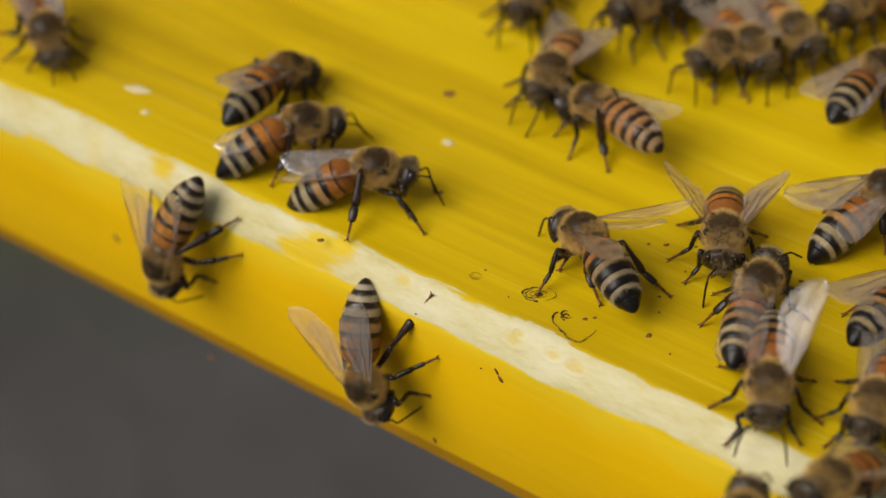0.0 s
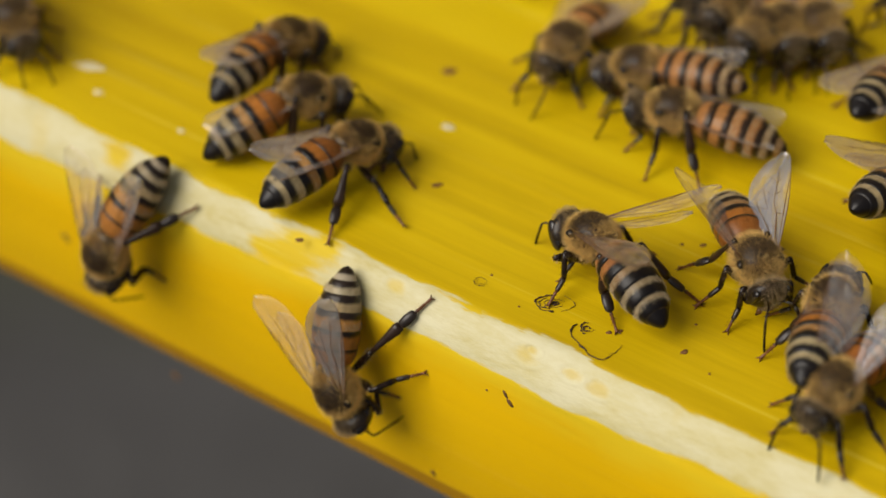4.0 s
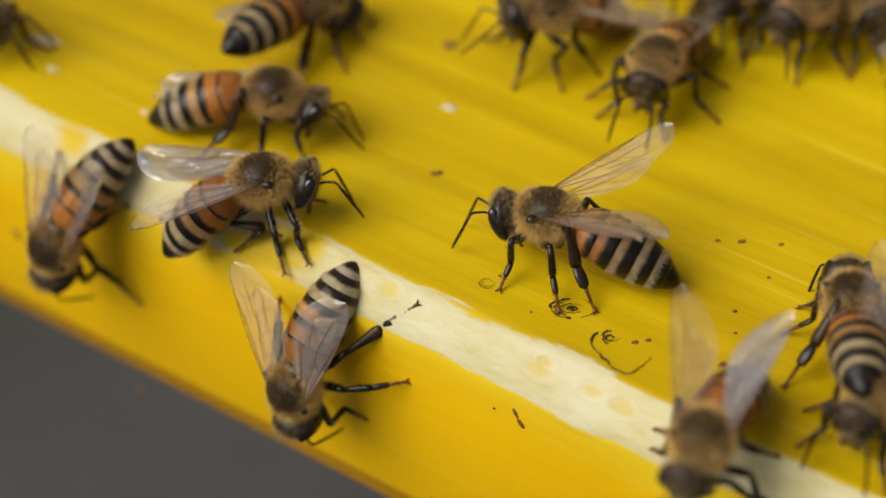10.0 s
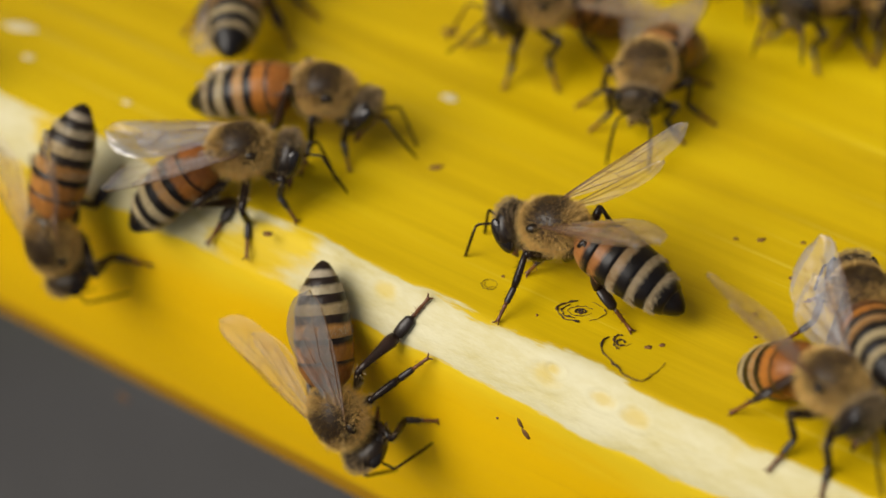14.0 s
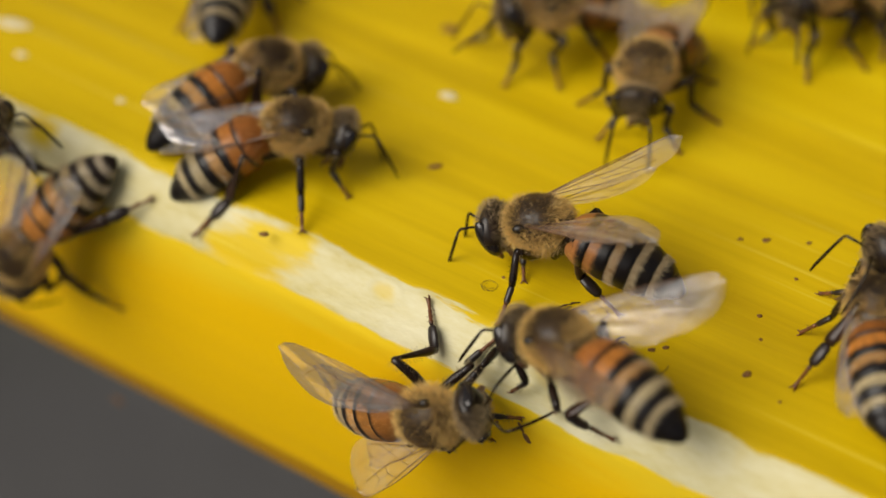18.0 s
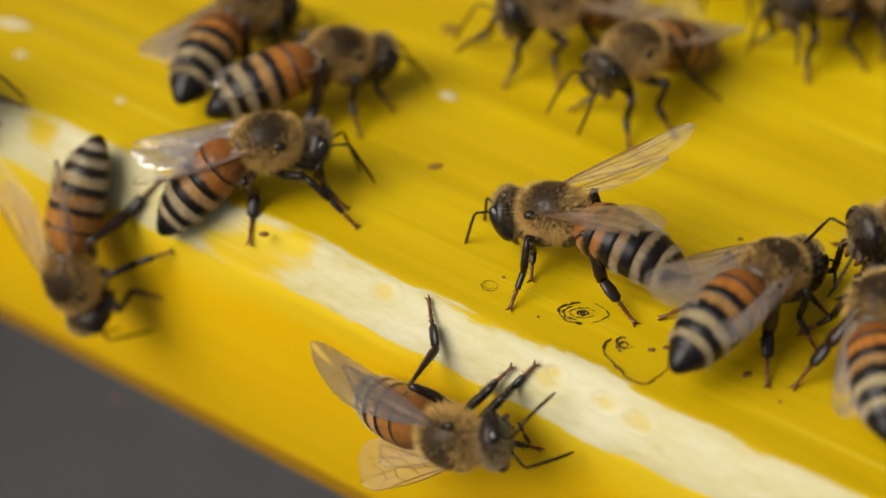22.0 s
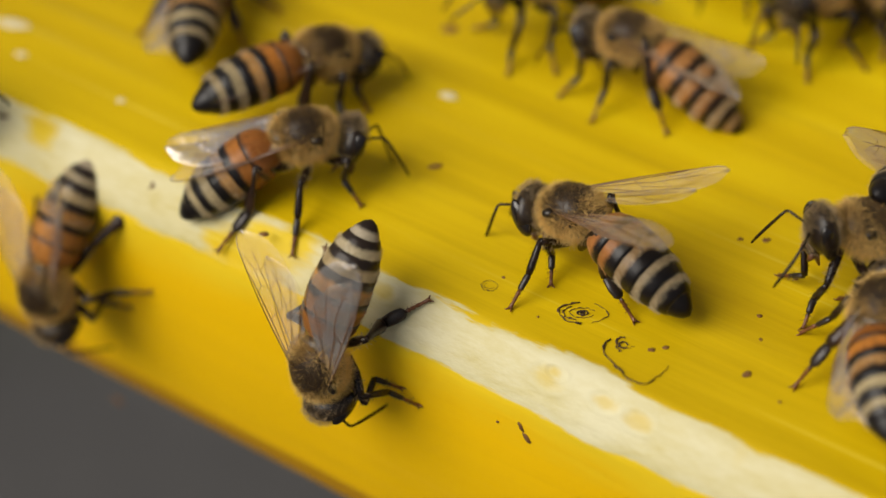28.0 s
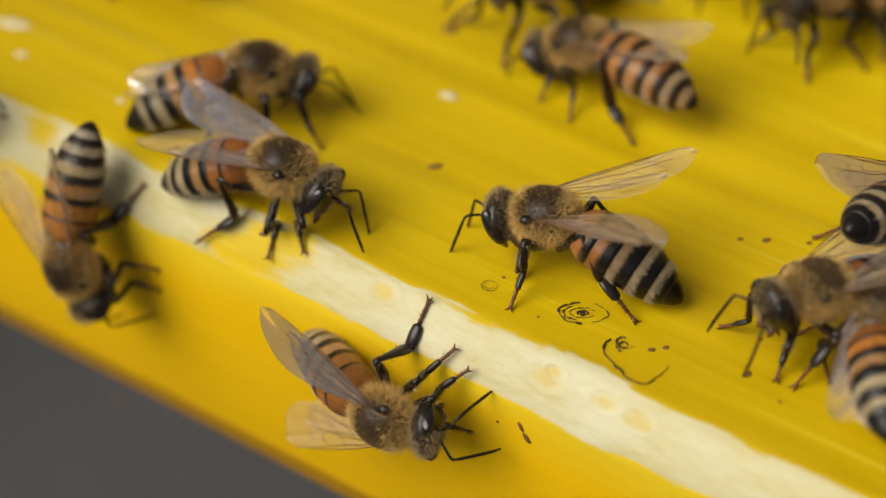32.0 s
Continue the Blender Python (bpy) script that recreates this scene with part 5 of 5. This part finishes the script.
    go(bee_q, TOP, [(0, 49.30, 34.69, 0.20, -152, -5, 0, -15, -0), (14.5, 30.60, 18.22, 1.55, -127, -21, -0, -11, 4), (17, 26.02, 14.05, 1.90, -126, -21, -0, -16, 0), (18, 25.37, 13.93, 1.89, -126, -20, 0, -17, -6), (19, 24.42, 14.77, 1.80, -141, -24, -1, -12, 13), (20, 24.57, 15.37, 1.67, -132, -23, -0, -10, 6), (21, 25.76, 15.43, 1.63, -126, -21, 0, -12, -0), (22, 23.79, 15.22, 1.62, -124, -20, 0, -14, -2), (23, 22.54, 14.74, 1.21, -119, -16, 1, -14, -5), (24, 24.77, 14.07, 1.61, -124, -17, -0, -17, 3), (25, 24.25, 12.89, 1.74, -122, -19, 1, -18, -7), (28, 21.61, 13.65, 1.71, -132, -22, 0, -12, -4), (29, 20.57, 10.71, 1.48, -130, -19, 0, -13, -1), (30, 19.30, 9.43, 1.07, -128, -16, 0, -12, -0), (31, 21.19, 9.15, 0.82, -118, -11, -0, -15, 3), (32, 21.82, 8.53, 0.80, -119, -11, -1, -15, 7)])
    go(bee_s, TOP, [(0, 30.38, 30.02, 0.39, 73, -17, -0, -0, 1), (1, 29.41, 32.00, 0.00, 75, -6, -1, 8, 5), (2, 29.85, 30.36, -0.00, 74, 0, -1, 10, 6), (3, 28.57, 29.10, -0.00, 74, 2, -1, 14, 5), (6, 25.99, 28.57, -0.00, 75, 7, -2, 8, 8), (7, 25.84, 27.77, -0.00, 78, 4, -1, 14, 7), (8, 26.04, 27.72, -0.00, 77, 4, -1, 14, 5), (9, 26.89, 28.07, -0.00, 77, 4, -1, 14, 5), (11, 29.78, 29.62, -0.00, 76, 5, -1, 14, 5), (32, 28.01, 27.62, -0.00, 78, 6, -1, 15, 6)])
    go(bee_s2, TOP, [(0, 37.60, 19.72, -0.00, 81, -2, -1, 7, 3), (1, 37.81, 15.39, -0.00, 81, 9, -1, 18, 6), (2, 37.91, 15.71, -0.00, 81, 9, -1, 18, 6), (3, 38.13, 16.28, -0.00, 81, 10, -1, 19, 6), (32, 40.97, 8.92, 0.00, 82, 15, -1, 21, 6)])
    go(bee_i1, TOP, [(0, 7.71, 39.71, 0.00, -108, -0, -0, -17, 1), (1, 8.08, 39.18, 0.09, -107, -3, -1, -16, 2), (3, 8.40, 37.55, 0.32, -100, -9, -0, -11, 1), (6, 8.63, 37.07, 0.44, -97, -8, -1, -14, 3), (9, 9.42, 36.41, 0.57, -100, -8, -1, -15, 2), (13, 8.95, 35.93, 0.73, -97, -11, 0, -15, -2), (17, 8.74, 34.73, 0.92, -99, -13, -0, -14, 1), (32, 8.74, 34.73, 0.92, -99, -13, -0, -14, 1)])
    go(bee_i2, TOP, [(0, 12.72, 45.98, 0.17, -26, -6, 2, -14, -9), (1, 12.00, 43.76, 0.00, -52, -1, 0, -12, -1), (3, 12.41, 41.89, 0.03, -43, -4, 2, -14, -5), (6, 11.80, 40.88, 0.15, -33, -10, 3, -9, -10), (9, 12.49, 40.17, 0.22, -34, -11, 3, -8, -11), (13, 12.47, 39.46, 0.28, -32, -12, 4, -8, -15), (17, 12.55, 39.04, 0.32, -33, -13, 3, -7, -15), (32, 12.55, 39.04, 0.32, -33, -13, 3, -7, -15)])
    go(bee_i3, TOP, [(0, 21.84, 45.70, -0.00, 82, -4, -2, 6, 8), (1, 22.33, 42.38, -0.00, 80, 3, -2, 7, 8), (3, 21.35, 40.37, -0.00, 81, 4, -2, 8, 8), (6, 20.41, 39.02, -0.00, 84, 7, -1, 10, 6), (9, 20.28, 40.52, -0.00, 88, 6, -1, 12, 4), (32, 20.63, 40.99, -0.00, 88, 7, -1, 15, 3)])
    go(bee_i4, TOP, [(0, -12.36, 36.38, -0.00, -74, -5, -1, -8, 2), (3, -15.45, 38.77, -0.00, -78, -9, -2, -6, 6), (32, -14.78, 35.15, 0.15, -75, -14, -2, -3, 7)])
    go(bee_i5, TOP, [(0, -2.54, 40.18, 0.36, -99, -18, -0, -0, 3), (3, 2.10, 38.05, 0.69, -97, -19, -1, -2, 5), (6, 3.13, 42.33, 0.57, -94, -16, -1, -5, 3), (32, 3.14, 44.40, 0.63, -92, -18, -1, -3, 3)])
    go(bee_i6, TOP, [(0, 15.00, 52.40, 0.20, -97, -13, -0, -4, 0), (3, 16.81, 49.17, 0.50, -101, -17, -1, -2, 5), (32, 16.20, 47.38, 0.70, -97, -22, -1, 1, 4)])
    go(bee_j, TOP, [(0, -48.79, 6.12, 0.02, -33, 22, 2, -14, -6), (1, -47.62, 6.22, 0.01, -31, 16, 2, -14, -6), (2, -49.54, 6.55, 0.01, -31, 8, 2, -13, -6), (3, -46.18, 5.57, 0.01, -32, 11, 2, -15, -5), (6, -42.26, 3.91, 0.00, -30, 3, 1, -13, -2), (7, -42.47, 3.97, 0.00, -23, -3, 2, -10, -5), (8, -40.55, 3.30, 0.00, -29, -1, 1, -12, -2), (9, -40.39, 3.37, 0.07, -1, -10, 3, -7, -11), (10, -40.56, 3.11, 0.08, -1, -10, 3, -7, -12), (12, -42.23, 1.25, 0.10, -1, -11, 3, -6, -12), (16.5, -34.77, -4.81, -0.00, -0, -20, 3, -8, -10), (18, -29.29, -5.55, -0.00, -1, -19, 3, 0, -11), (19, -31.24, -3.99, -0.00, 2, -22, 3, 0, -11), (20, -34.55, -3.14, -0.00, 1, -18, 3, -3, -10), (32, -34.77, -4.81, -0.00, -0, -20, 3, -8, -10)])
    go(bee_i7, TOP, [(0, 9.88, 41.81, 0.00, -30, -0, 1, -15, -4), (1, 10.81, 41.84, 0.00, -32, -5, 2, -10, -6), (3, 10.29, 39.50, 0.02, -40, -4, 1, -14, -3), (6, 7.89, 39.88, 0.15, -44, 1, 2, -22, -5), (9, 4.82, 44.03, 0.12, -44, 1, 2, -22, -5), (32, 2.01, 46.59, 0.12, -45, 1, 2, -21, -5)])
    go(bee_i8, TOP, [(0, 0.05, 45.68, 0.15, -96, -11, -0, -7, 1), (3, 4.99, 39.69, 0.52, -91, -16, 0, -5, -2), (6, 4.29, 35.80, 0.20, -97, -10, -1, -8, 6), (9, 4.03, 35.98, 0.32, -97, -8, -1, -14, 6), (13, 3.05, 38.90, 0.28, -95, -8, -1, -12, 2), (32, 2.75, 38.07, 0.33, -94, -9, -1, -11, 2)])


motions()
